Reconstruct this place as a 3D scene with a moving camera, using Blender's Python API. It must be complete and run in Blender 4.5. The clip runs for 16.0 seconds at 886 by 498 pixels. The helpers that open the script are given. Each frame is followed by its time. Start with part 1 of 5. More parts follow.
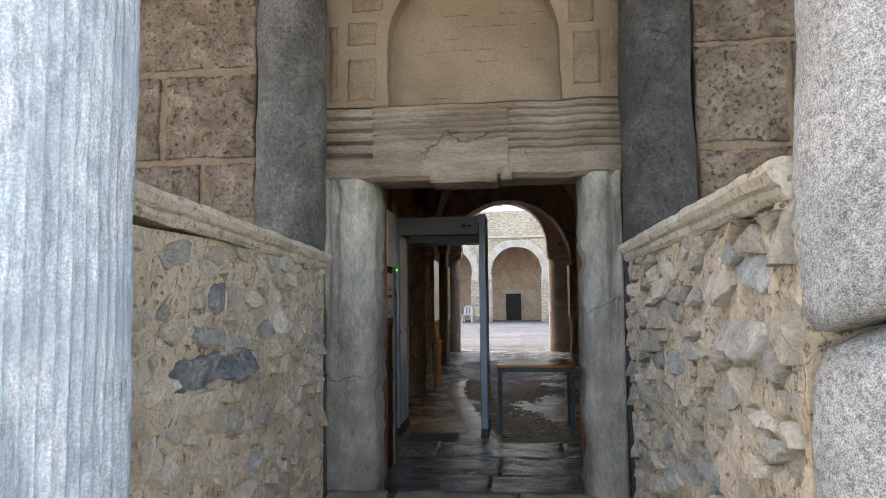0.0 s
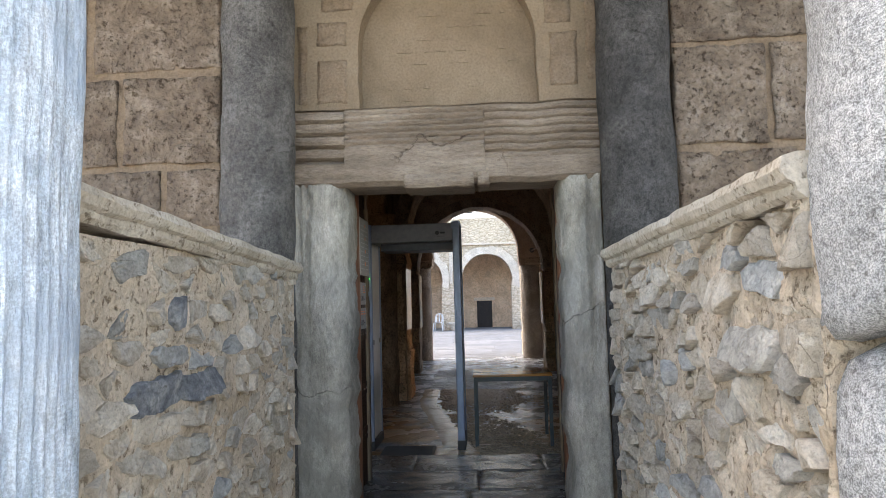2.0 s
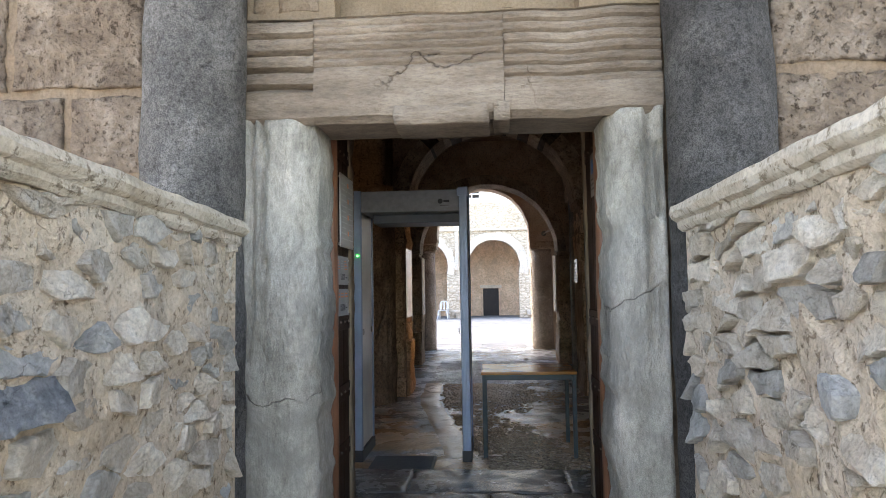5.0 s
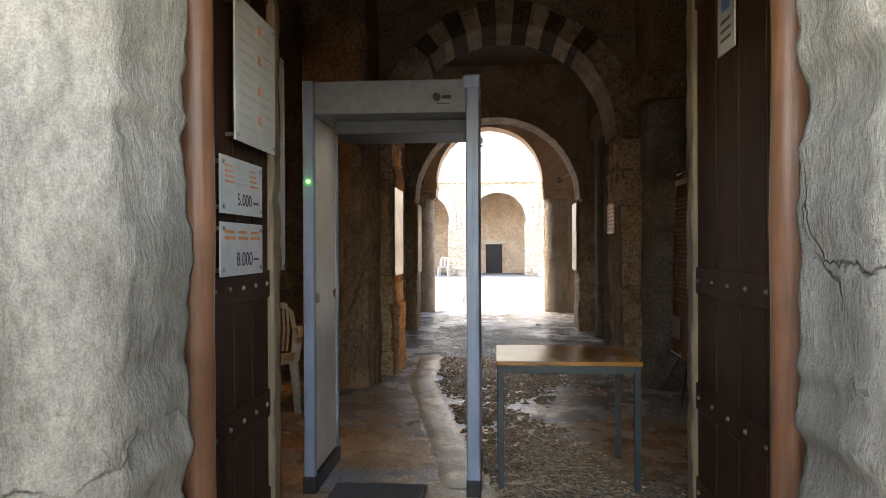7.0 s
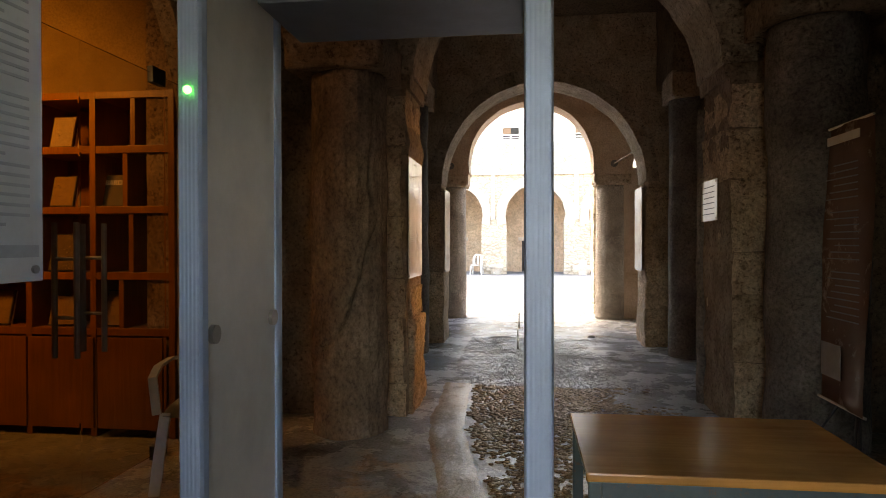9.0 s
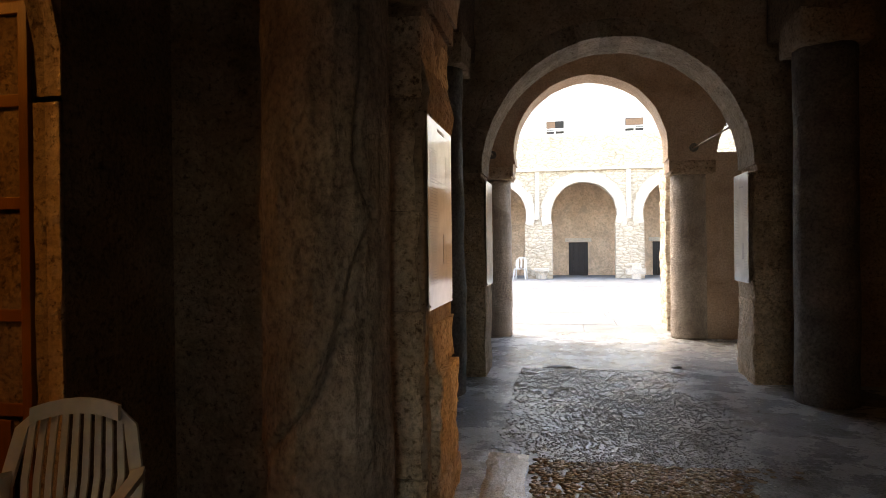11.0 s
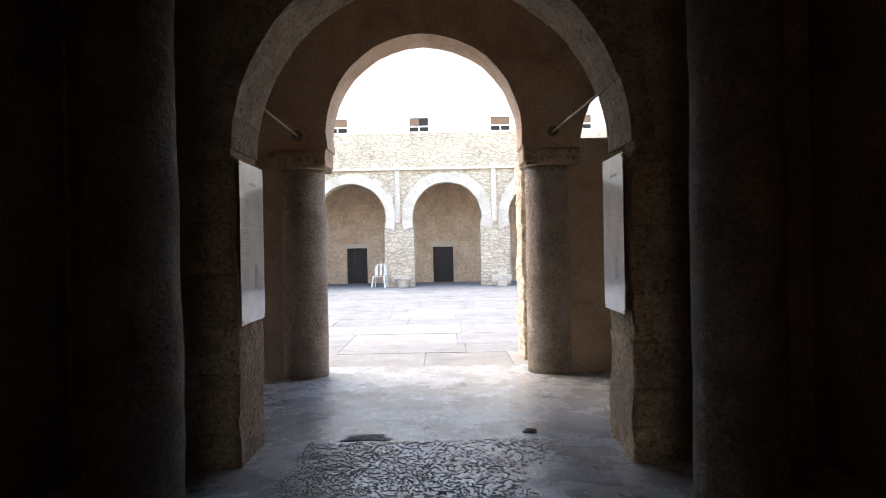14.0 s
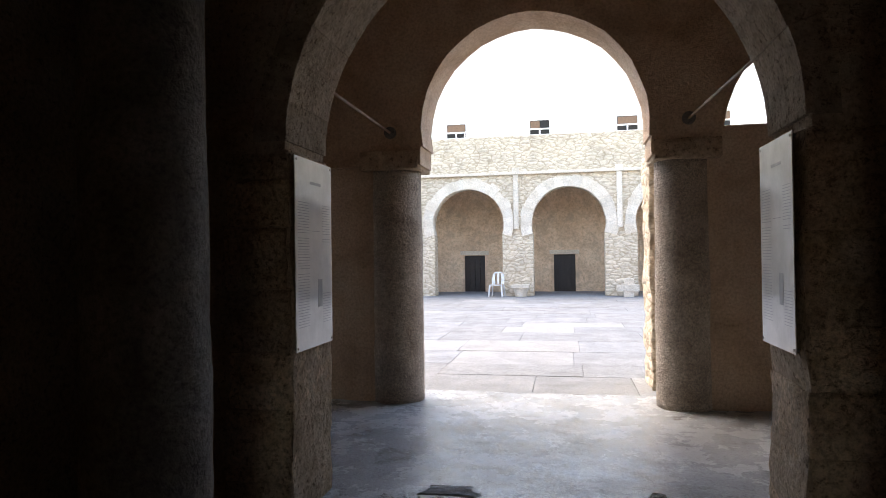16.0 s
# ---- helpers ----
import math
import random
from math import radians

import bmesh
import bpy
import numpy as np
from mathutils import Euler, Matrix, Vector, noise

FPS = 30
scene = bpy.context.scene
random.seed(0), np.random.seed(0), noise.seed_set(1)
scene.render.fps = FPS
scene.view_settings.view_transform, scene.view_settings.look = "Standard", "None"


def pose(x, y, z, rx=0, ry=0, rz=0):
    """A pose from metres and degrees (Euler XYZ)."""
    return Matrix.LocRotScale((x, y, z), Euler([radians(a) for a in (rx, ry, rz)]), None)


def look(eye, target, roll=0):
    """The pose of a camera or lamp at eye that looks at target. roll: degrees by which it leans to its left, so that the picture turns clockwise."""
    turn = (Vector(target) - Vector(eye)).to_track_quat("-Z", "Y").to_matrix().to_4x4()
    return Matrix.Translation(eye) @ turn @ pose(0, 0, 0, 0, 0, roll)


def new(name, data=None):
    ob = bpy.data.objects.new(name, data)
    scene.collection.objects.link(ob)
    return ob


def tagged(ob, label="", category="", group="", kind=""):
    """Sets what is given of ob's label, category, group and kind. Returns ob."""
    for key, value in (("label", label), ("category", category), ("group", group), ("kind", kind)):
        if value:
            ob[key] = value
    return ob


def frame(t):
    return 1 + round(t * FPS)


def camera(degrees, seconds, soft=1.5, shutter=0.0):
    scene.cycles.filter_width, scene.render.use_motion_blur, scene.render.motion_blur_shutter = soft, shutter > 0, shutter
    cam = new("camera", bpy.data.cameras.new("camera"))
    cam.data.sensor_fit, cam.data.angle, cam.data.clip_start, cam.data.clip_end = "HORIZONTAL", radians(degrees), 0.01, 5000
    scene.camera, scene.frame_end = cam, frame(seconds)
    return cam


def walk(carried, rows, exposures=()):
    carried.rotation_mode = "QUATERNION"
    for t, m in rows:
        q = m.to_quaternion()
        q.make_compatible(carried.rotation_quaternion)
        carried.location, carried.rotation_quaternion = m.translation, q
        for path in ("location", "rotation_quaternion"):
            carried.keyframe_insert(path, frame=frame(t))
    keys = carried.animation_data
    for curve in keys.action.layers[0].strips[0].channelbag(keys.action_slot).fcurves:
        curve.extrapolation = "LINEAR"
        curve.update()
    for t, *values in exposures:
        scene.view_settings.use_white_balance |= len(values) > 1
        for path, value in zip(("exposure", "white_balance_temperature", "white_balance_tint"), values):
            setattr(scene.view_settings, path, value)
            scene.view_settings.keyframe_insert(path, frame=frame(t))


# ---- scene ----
cam = camera(68.4, 16.0, soft=0.75)
EXPOSURES = [(0, 2.45, 8300, 14), (1, 2.64, 8100, 14), (4, 2.92, 8000, 14), (4.5, 3.17, 8000, 14), (5, 3.28, 7900, 14), (7.5, 3.88, 9900, 16), (9.5, 3.9, 9900, 14), (12, 3.27, 8600, 14), (13, 3.28, 8300, 15), (14, 3.1, 8200, 14), (16, 2.97, 8200, 14)]
PATH = [
    (0, (0.603, 0.781, 1.515), (0.386, 2.764, 1.653), -0.6),
    (0.5, (0.526, 0.924, 1.525), (0.352, 2.911, 1.671), -1.0),
    (1, (0.527, 0.955, 1.525), (0.371, 2.943, 1.68), -1.2),
    (1.5, (0.542, 0.933, 1.526), (0.408, 2.922, 1.691), -1.6),
    (2, (0.546, 0.935, 1.525), (0.423, 2.925, 1.685), -1.5),
    (2.5, (0.542, 0.942, 1.523), (0.413, 2.932, 1.677), -1.3),
    (3, (0.519, 0.959, 1.515), (0.381, 2.948, 1.674), -1.0),
    (3.5, (0.489, 1.006, 1.509), (0.359, 2.996, 1.663), -0.8),
    (4, (0.486, 1.283, 1.471), (0.352, 3.273, 1.608), -1.3),
    (4.5, (0.51, 1.648, 1.478), (0.351, 3.638, 1.604), -1.2),
    (5, (0.49, 2.052, 1.476), (0.348, 4.043, 1.6), -0.9),
    (7.5, (0.343, 4.453, 1.404), (0.187, 6.447, 1.38), 0.0),
    (8, (0.318, 4.919, 1.402), (0.138, 6.911, 1.379), -0.3),
    (8.5, (0.311, 5.447, 1.44), (0.114, 7.437, 1.42), -0.8),
    (9, (0.242, 5.886, 1.371), (-0.007, 7.87, 1.355), -0.1),
    (9.5, (0.148, 6.343, 1.4), (-0.181, 8.316, 1.386), -0.7),
    (9.7, (0.152, 6.528, 1.387), (-0.223, 8.492, 1.371), -0.6),
    (11.8, (-0.064, 8.514, 1.445), (-0.426, 10.481, 1.441), -0.9),
    (12, (-0.035, 8.691, 1.45), (-0.34, 10.668, 1.446), -0.7),
    (12.5, (0.142, 8.997, 1.433), (0.031, 10.994, 1.433), -0.6),
    (13, (0.296, 9.32, 1.463), (0.254, 11.32, 1.463), -1.1),
    (13.5, (0.426, 9.761, 1.498), (0.416, 11.761, 1.495), -0.8),
    (14, (0.53, 10.152, 1.489), (0.529, 12.152, 1.483), -1.1),
    (14.5, (0.623, 10.6, 1.509), (0.596, 12.6, 1.5), -1.3),
    (15, (0.593, 10.928, 1.515), (0.527, 12.927, 1.514), -0.7),
    (15.5, (0.632, 11.054, 1.535), (0.434, 13.044, 1.546), -0.7),
    (16, (0.664, 11.082, 1.519), (0.287, 13.046, 1.539), -0.8),
]
walk(cam, [(t, look(eye, target, roll)) for t, eye, target, roll in PATH],
     exposures=EXPOSURES)


from mathutils.geometry import tessellate_polygon

# ---------------------------------------------------------------- light
world = bpy.data.worlds.new("sky")
scene.world = world
world.use_nodes = True
wn = world.node_tree.nodes
sky = wn.new("ShaderNodeTexSky")
sky.sky_type, sky.sun_disc = "NISHITA", False
sky.sun_elevation, sky.sun_rotation = radians(60), radians(-54)
wn["Background"].inputs["Strength"].default_value = 0.15
world.node_tree.links.new(sky.outputs[0], wn["Background"].inputs["Color"])

sun_data = bpy.data.lights.new("sun", "SUN")
sun_data.energy, sun_data.angle, sun_data.color = 0.45, radians(40), (1.0, 0.93, 0.82)
sun = new("sun", sun_data)
sun.matrix_basis = look((-5.5, 4.0, 12), (0, 0, 0))

shop_lamp = new("shop_lamp", bpy.data.lights.new("shop_lamp", "AREA"))
shop_lamp.data.energy, shop_lamp.data.size, shop_lamp.data.color = 1.3, 0.5, (1.0, 0.36, 0.05)
shop_lamp.matrix_basis = look((-3.3, 8.6, 2.95), (-3.75, 10.2, 1.9))
shop_lamp.data.spread = radians(115)
# Extra unseen lamp, added to carry the shop's warm spill onto the floor.
spill_lamp = new("shop_spill_lamp", bpy.data.lights.new("shop_spill_lamp", "AREA"))
spill_lamp.data.energy, spill_lamp.data.size, spill_lamp.data.color = 0.35, 0.3, (1.0, 0.56, 0.22)
spill_lamp.matrix_basis = look((-2.75, 8.75, 2.92), (-0.2, 8.9, 0.0))
# Unseen lamp, added for the warm light that falls on the west pier.
side_light = new("unseen_side_light", bpy.data.lights.new("unseen_side_light", "AREA"))
side_light.data.shape, side_light.data.size, side_light.data.size_y = "RECTANGLE", 0.7, 1.1
side_light.data.energy, side_light.data.color, side_light.data.spread = 0.55, (1.0, 0.55, 0.22), radians(50)
side_light.matrix_basis = look((3.2, 11.95, 1.75), (-0.65, 11.1, 1.1))

# ---------------------------------------------------------------- materials
F = 0.06          # floor level inside


def nodes_of(name):
    m = bpy.data.materials.new(name)
    m.use_nodes = True
    nt = m.node_tree
    return m, nt, nt.nodes["Principled BSDF"]


def ramp(nt, src, stops):
    r = nt.nodes.new("ShaderNodeValToRGB")
    el = r.color_ramp.elements
    while len(el) < len(stops):
        el.new(0.5)
    for e, (p, c) in zip(el, stops):
        e.position, e.color = p, (*c, 1)
    nt.links.new(src, r.inputs[0])
    return r.outputs[0]


def mixc(nt, fac, a, b, mode="MIX"):
    m = nt.nodes.new("ShaderNodeMix")
    m.data_type, m.blend_type = "RGBA", mode
    if isinstance(fac, float):
        m.inputs[0].default_value = fac
    else:
        nt.links.new(fac, m.inputs[0])
    for sock, v in ((m.inputs[6], a), (m.inputs[7], b)):
        if isinstance(v, tuple):
            sock.default_value = (*v, 1)
        else:
            nt.links.new(v, sock)
    return m.outputs[2]


def noise_tex(nt, scale, detail=6.0, rough=0.6, kind="noise", stretch=(1, 1, 1), dist=0.0):
    tc = nt.nodes.new("ShaderNodeTexCoord")
    mp = nt.nodes.new("ShaderNodeMapping")
    geo = nt.nodes.new("ShaderNodeNewGeometry")
    mp.inputs["Scale"].default_value = stretch
    nt.links.new(geo.outputs["Position"], mp.inputs["Vector"])
    nt.nodes.remove(tc)
    if kind == "noise":
        n = nt.nodes.new("ShaderNodeTexNoise")
        n.inputs["Scale"].default_value, n.inputs["Detail"].default_value = scale, detail
        n.inputs["Roughness"].default_value, n.inputs["Distortion"].default_value = rough, dist
        nt.links.new(mp.outputs[0], n.inputs["Vector"])
        return n.outputs["Fac"]
    v = nt.nodes.new("ShaderNodeTexVoronoi")
    v.inputs["Scale"].default_value = scale
    if kind == "edge":
        v.feature = "DISTANCE_TO_EDGE"
    nt.links.new(mp.outputs[0], v.inputs["Vector"])
    return v.outputs["Distance"]


def bump(nt, bsdf, height, strength, distance):
    b = nt.nodes.new("ShaderNodeBump")
    b.inputs["Strength"].default_value, b.inputs["Distance"].default_value = strength, distance
    nt.links.new(height, b.inputs["Height"])
    prev = bsdf.inputs["Normal"].links
    if prev:
        nt.links.new(prev[0].from_socket, b.inputs["Normal"])
    nt.links.new(b.outputs[0], bsdf.inputs["Normal"])


def stone(name, dark, mid, light, scale=3.0, grain=45.0, rough=0.9, relief=0.012, fine=0.004, speck=0.0, vary=0.0,
          stretch=(1, 1, 1), stain=None, pits=0.0, cracks=0.0, grainy=0.8):
    """A mineral surface: large patches, grain, pits with painted shade and an optional stain colour."""
    m, nt, b = nodes_of(name)
    big = noise_tex(nt, scale, 8, 0.65, stretch=stretch, dist=0.4)
    small = noise_tex(nt, grain, 6, 0.7, stretch=stretch)
    col = ramp(nt, big, [(0.3, dark), (0.5, mid), (0.7, light)])
    g = ramp(nt, small, [(0.34, (0.42, 0.41, 0.40)), (0.5, (1, 1, 1)), (0.66, (1.38, 1.37, 1.35))])
    col = mixc(nt, grainy, col, g, "MULTIPLY")
    if speck:
        sp = ramp(nt, noise_tex(nt, grain * 4, 3, 0.8), [(0.44, (0.4, 0.4, 0.4)), (0.56, (1.35, 1.35, 1.35))])
        col = mixc(nt, speck, col, sp, "MULTIPLY")
    if stain:
        sm = ramp(nt, noise_tex(nt, 1.3, 9, 0.7, dist=1.0), [(0.5, (0, 0, 0)), (0.66, (1, 1, 1))])
        col = mixc(nt, sm, col, stain)
    if vary:
        info = nt.nodes.new("ShaderNodeObjectInfo")
        v = ramp(nt, info.outputs["Random"], [(0, (1 - vary,) * 3), (0.5, (1, 0.97, 0.93)), (1, (1 + vary,) * 3)])
        col = mixc(nt, 1.0, col, v, "MULTIPLY")
    nt.links.new(col, b.inputs["Base Color"])
    b.inputs["Roughness"].default_value = rough
    b.inputs["Specular IOR Level"].default_value = 0.25
    mid_n = noise_tex(nt, scale * 3.3, 6, 0.65, stretch=stretch)
    bump(nt, b, big, 0.9, relief * 3)
    bump(nt, b, mid_n, 0.8, relief)
    bump(nt, b, small, 0.9, fine * 3)
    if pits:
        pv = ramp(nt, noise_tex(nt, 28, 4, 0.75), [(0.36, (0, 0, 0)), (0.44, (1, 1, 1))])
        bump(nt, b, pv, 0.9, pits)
        # Pits are coloured darker too, in place of the shade inside them.
        pit_shade = ramp(nt, pv, [(0, (0.5, 0.46, 0.42)), (1, (1, 1, 1))])
        nt.links.new(mixc(nt, 1.0, col, pit_shade, "MULTIPLY"), b.inputs["Base Color"])
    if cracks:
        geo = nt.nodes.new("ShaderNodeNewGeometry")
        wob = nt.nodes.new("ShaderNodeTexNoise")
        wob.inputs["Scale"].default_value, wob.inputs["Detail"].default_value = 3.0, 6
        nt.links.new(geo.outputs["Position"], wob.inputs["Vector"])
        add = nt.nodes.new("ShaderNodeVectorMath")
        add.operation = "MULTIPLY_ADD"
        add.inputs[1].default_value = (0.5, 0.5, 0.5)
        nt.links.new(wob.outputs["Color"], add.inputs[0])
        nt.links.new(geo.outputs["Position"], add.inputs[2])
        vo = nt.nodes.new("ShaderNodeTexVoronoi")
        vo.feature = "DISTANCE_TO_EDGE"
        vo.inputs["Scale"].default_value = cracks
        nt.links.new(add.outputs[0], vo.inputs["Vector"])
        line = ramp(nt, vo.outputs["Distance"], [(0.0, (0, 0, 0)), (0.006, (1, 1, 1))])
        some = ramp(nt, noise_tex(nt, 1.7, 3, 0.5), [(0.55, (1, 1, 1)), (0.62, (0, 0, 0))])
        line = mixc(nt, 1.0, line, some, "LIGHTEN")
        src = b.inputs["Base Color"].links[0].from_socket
        # Crack lines are coloured darker as well as sunk.
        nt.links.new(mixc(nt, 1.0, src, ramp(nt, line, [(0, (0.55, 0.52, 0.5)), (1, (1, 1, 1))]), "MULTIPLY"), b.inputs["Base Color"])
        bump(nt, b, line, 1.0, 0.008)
    return m


def paint(name, colour, rough=0.5, metal=0.0, wear=None, scale=12.0, spec=0.5, fine=0.0005):
    m, nt, b = nodes_of(name)
    n = noise_tex(nt, scale, 6, 0.65)
    a = tuple(c * 0.82 for c in colour)
    z = tuple(min(1, c * 1.12) for c in colour)
    col = ramp(nt, n, [(0.3, a), (0.7, z)])
    if wear:
        w = ramp(nt, noise_tex(nt, scale * 1.7, 8, 0.75, dist=0.6), [(0.57, (0, 0, 0)), (0.64, (1, 1, 1))])
        col = mixc(nt, w, col, wear)
    nt.links.new(col, b.inputs["Base Color"])
    b.inputs["Roughness"].default_value, b.inputs["Metallic"].default_value = rough, metal
    b.inputs["Specular IOR Level"].default_value = spec
    bump(nt, b, noise_tex(nt, scale * 6, 4, 0.6), 0.5, fine)
    return m


def timber(name, dark, light, rough=0.55, along="z", relief=0.004):
    m, nt, b = nodes_of(name)
    st = {"z": (14, 14, 0.7), "y": (14, 0.7, 14), "x": (0.7, 14, 14)}[along]
    n = noise_tex(nt, 2.2, 8, 0.7, stretch=st, dist=0.8)
    col = ramp(nt, n, [(0.3, dark), (0.7, light)])
    big = ramp(nt, noise_tex(nt, 2.5, 5, 0.6), [(0.3, (0.6, 0.6, 0.6)), (0.7, (1.15, 1.15, 1.15))])
    col = mixc(nt, 1.0, col, big, "MULTIPLY")
    nt.links.new(col, b.inputs["Base Color"])
    b.inputs["Roughness"].default_value = rough
    bump(nt, b, n, 0.5, relief)
    return m


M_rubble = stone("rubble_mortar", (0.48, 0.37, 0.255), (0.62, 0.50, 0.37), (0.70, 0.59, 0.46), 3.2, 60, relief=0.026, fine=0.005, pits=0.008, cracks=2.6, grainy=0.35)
M_stoneA = stone("field_stone", (0.44, 0.365, 0.28), (0.60, 0.525, 0.425), (0.72, 0.67, 0.59), 9, 70, relief=0.022, fine=0.005, vary=0.2, cracks=4.5, grainy=0.35)
M_stoneB = stone("grey_field_stone", (0.34, 0.315, 0.275), (0.48, 0.45, 0.395), (0.63, 0.59, 0.52), 9, 70, relief=0.022, fine=0.005, vary=0.22, cracks=4.5, grainy=0.35)
M_stoneD = stone("dark_field_stone", (0.15, 0.16, 0.17), (0.26, 0.27, 0.28), (0.50, 0.49, 0.47), 11, 50, relief=0.03, fine=0.005, cracks=5, grainy=0.5)
M_cap = stone("coping_stone", (0.38, 0.32, 0.24), (0.52, 0.45, 0.355), (0.63, 0.57, 0.475), 4, 60, relief=0.012, pits=0.003, grainy=0.4)
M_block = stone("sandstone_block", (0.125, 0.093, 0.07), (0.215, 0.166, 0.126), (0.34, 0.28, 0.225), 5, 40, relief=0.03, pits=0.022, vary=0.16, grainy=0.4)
M_joint = stone("lime_joint", (0.19, 0.134, 0.088), (0.25, 0.183, 0.126), (0.30, 0.23, 0.165), 5, 60, grainy=0.4)
M_lintel = stone("lintel_stone", (0.155, 0.12, 0.088), (0.245, 0.193, 0.147), (0.36, 0.297, 0.234), 3, 50, relief=0.012, fine=0.005, stretch=(0.5, 1, 1.6), cracks=1.1, grainy=0.4)
M_jamb = stone("jamb_stone", (0.22, 0.205, 0.172), (0.375, 0.35, 0.30), (0.53, 0.49, 0.425), 4.5, 50, relief=0.010, fine=0.004, stretch=(1.1, 1.1, 0.5), stain=(0.24, 0.225, 0.195), speck=0.3, cracks=1.1, grainy=0.4)
M_plaster = stone("ochre_plaster", (0.20, 0.147, 0.097), (0.252, 0.19, 0.13), (0.305, 0.236, 0.166), 2.2, 60, relief=0.006, fine=0.002, grainy=0.35)
M_granite = stone("grey_granite", (0.095, 0.09, 0.084), (0.155, 0.147, 0.137), (0.245, 0.232, 0.216), 4, 45, rough=0.85, relief=0.022, fine=0.010, speck=0.6, cracks=1.1)
M_graniteD = stone("dark_grey_granite", (0.05, 0.048, 0.046), (0.088, 0.084, 0.08), (0.145, 0.138, 0.13), 4, 45, rough=0.85, relief=0.02, fine=0.010, speck=0.6, cracks=1.1)
M_granW = stone("warm_grey_column_stone", (0.26, 0.21, 0.17), (0.40, 0.33, 0.268), (0.51, 0.43, 0.36), 3, 45, rough=0.8, relief=0.014, fine=0.007, speck=0.8)
M_granL = stone("pale_granite", (0.29, 0.285, 0.27), (0.40, 0.395, 0.38), (0.53, 0.52, 0.50), 3, 60, rough=0.85, relief=0.013, fine=0.006, speck=0.6)
M_marble = stone("grey_white_marble", (0.36, 0.43, 0.49), (0.58, 0.64, 0.69), (0.80, 0.83, 0.85), 9, 32, rough=0.55, relief=0.008, fine=0.006, stretch=(1.6, 1.6, 0.4), stain=(0.42, 0.49, 0.56), speck=0.35, grainy=0.55)
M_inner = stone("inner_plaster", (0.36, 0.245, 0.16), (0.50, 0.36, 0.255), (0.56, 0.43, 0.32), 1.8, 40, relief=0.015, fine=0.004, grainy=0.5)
# inner_plaster copied darker; the dimness of the vestibule is put into this colour.
M_innerD = stone("shaded_inner_plaster", (0.17, 0.115, 0.075), (0.27, 0.19, 0.132), (0.36, 0.27, 0.195), 1.8, 40, relief=0.02, fine=0.005, pits=0.008)
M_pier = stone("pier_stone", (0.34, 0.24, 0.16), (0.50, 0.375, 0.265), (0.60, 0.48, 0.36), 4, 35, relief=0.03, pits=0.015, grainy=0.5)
# pier_stone copied darker, so the vestibule arch's dimness lies in its colour.
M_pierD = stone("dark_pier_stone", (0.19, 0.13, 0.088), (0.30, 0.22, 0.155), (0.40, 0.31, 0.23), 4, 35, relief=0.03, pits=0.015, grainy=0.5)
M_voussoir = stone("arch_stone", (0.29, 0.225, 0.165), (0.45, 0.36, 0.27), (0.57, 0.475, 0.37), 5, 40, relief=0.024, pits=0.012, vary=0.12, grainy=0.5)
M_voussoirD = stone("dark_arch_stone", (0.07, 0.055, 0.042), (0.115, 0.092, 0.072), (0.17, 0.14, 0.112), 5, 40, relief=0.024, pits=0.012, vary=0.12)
M_darkcol = stone("dark_column_stone", (0.10, 0.09, 0.083), (0.17, 0.157, 0.143), (0.26, 0.24, 0.22), 3, 40, rough=0.75, relief=0.018, fine=0.005)
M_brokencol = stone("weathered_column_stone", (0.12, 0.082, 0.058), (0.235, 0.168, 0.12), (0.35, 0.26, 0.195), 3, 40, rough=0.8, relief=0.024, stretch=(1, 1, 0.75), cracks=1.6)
M_court = stone("courtyard_stone", (0.38, 0.31, 0.23), (0.52, 0.44, 0.34), (0.62, 0.54, 0.43), 2.5, 25, relief=0.02, vary=0.15)
# Paving out of view, set pale to bounce light up the gate front.
M_paveL = stone("pale_bounce_paving", (0.50, 0.45, 0.37), (0.60, 0.55, 0.47), (0.68, 0.63, 0.55), 2.5, 25, relief=0.02, vary=0.1)
M_white = stone("whitewash", (0.66, 0.62, 0.55), (0.74, 0.71, 0.65), (0.80, 0.78, 0.73), 1.2, 20, relief=0.01)
# Near-black colour that stands in for the unlit space behind openings.
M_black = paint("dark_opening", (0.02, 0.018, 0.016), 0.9)


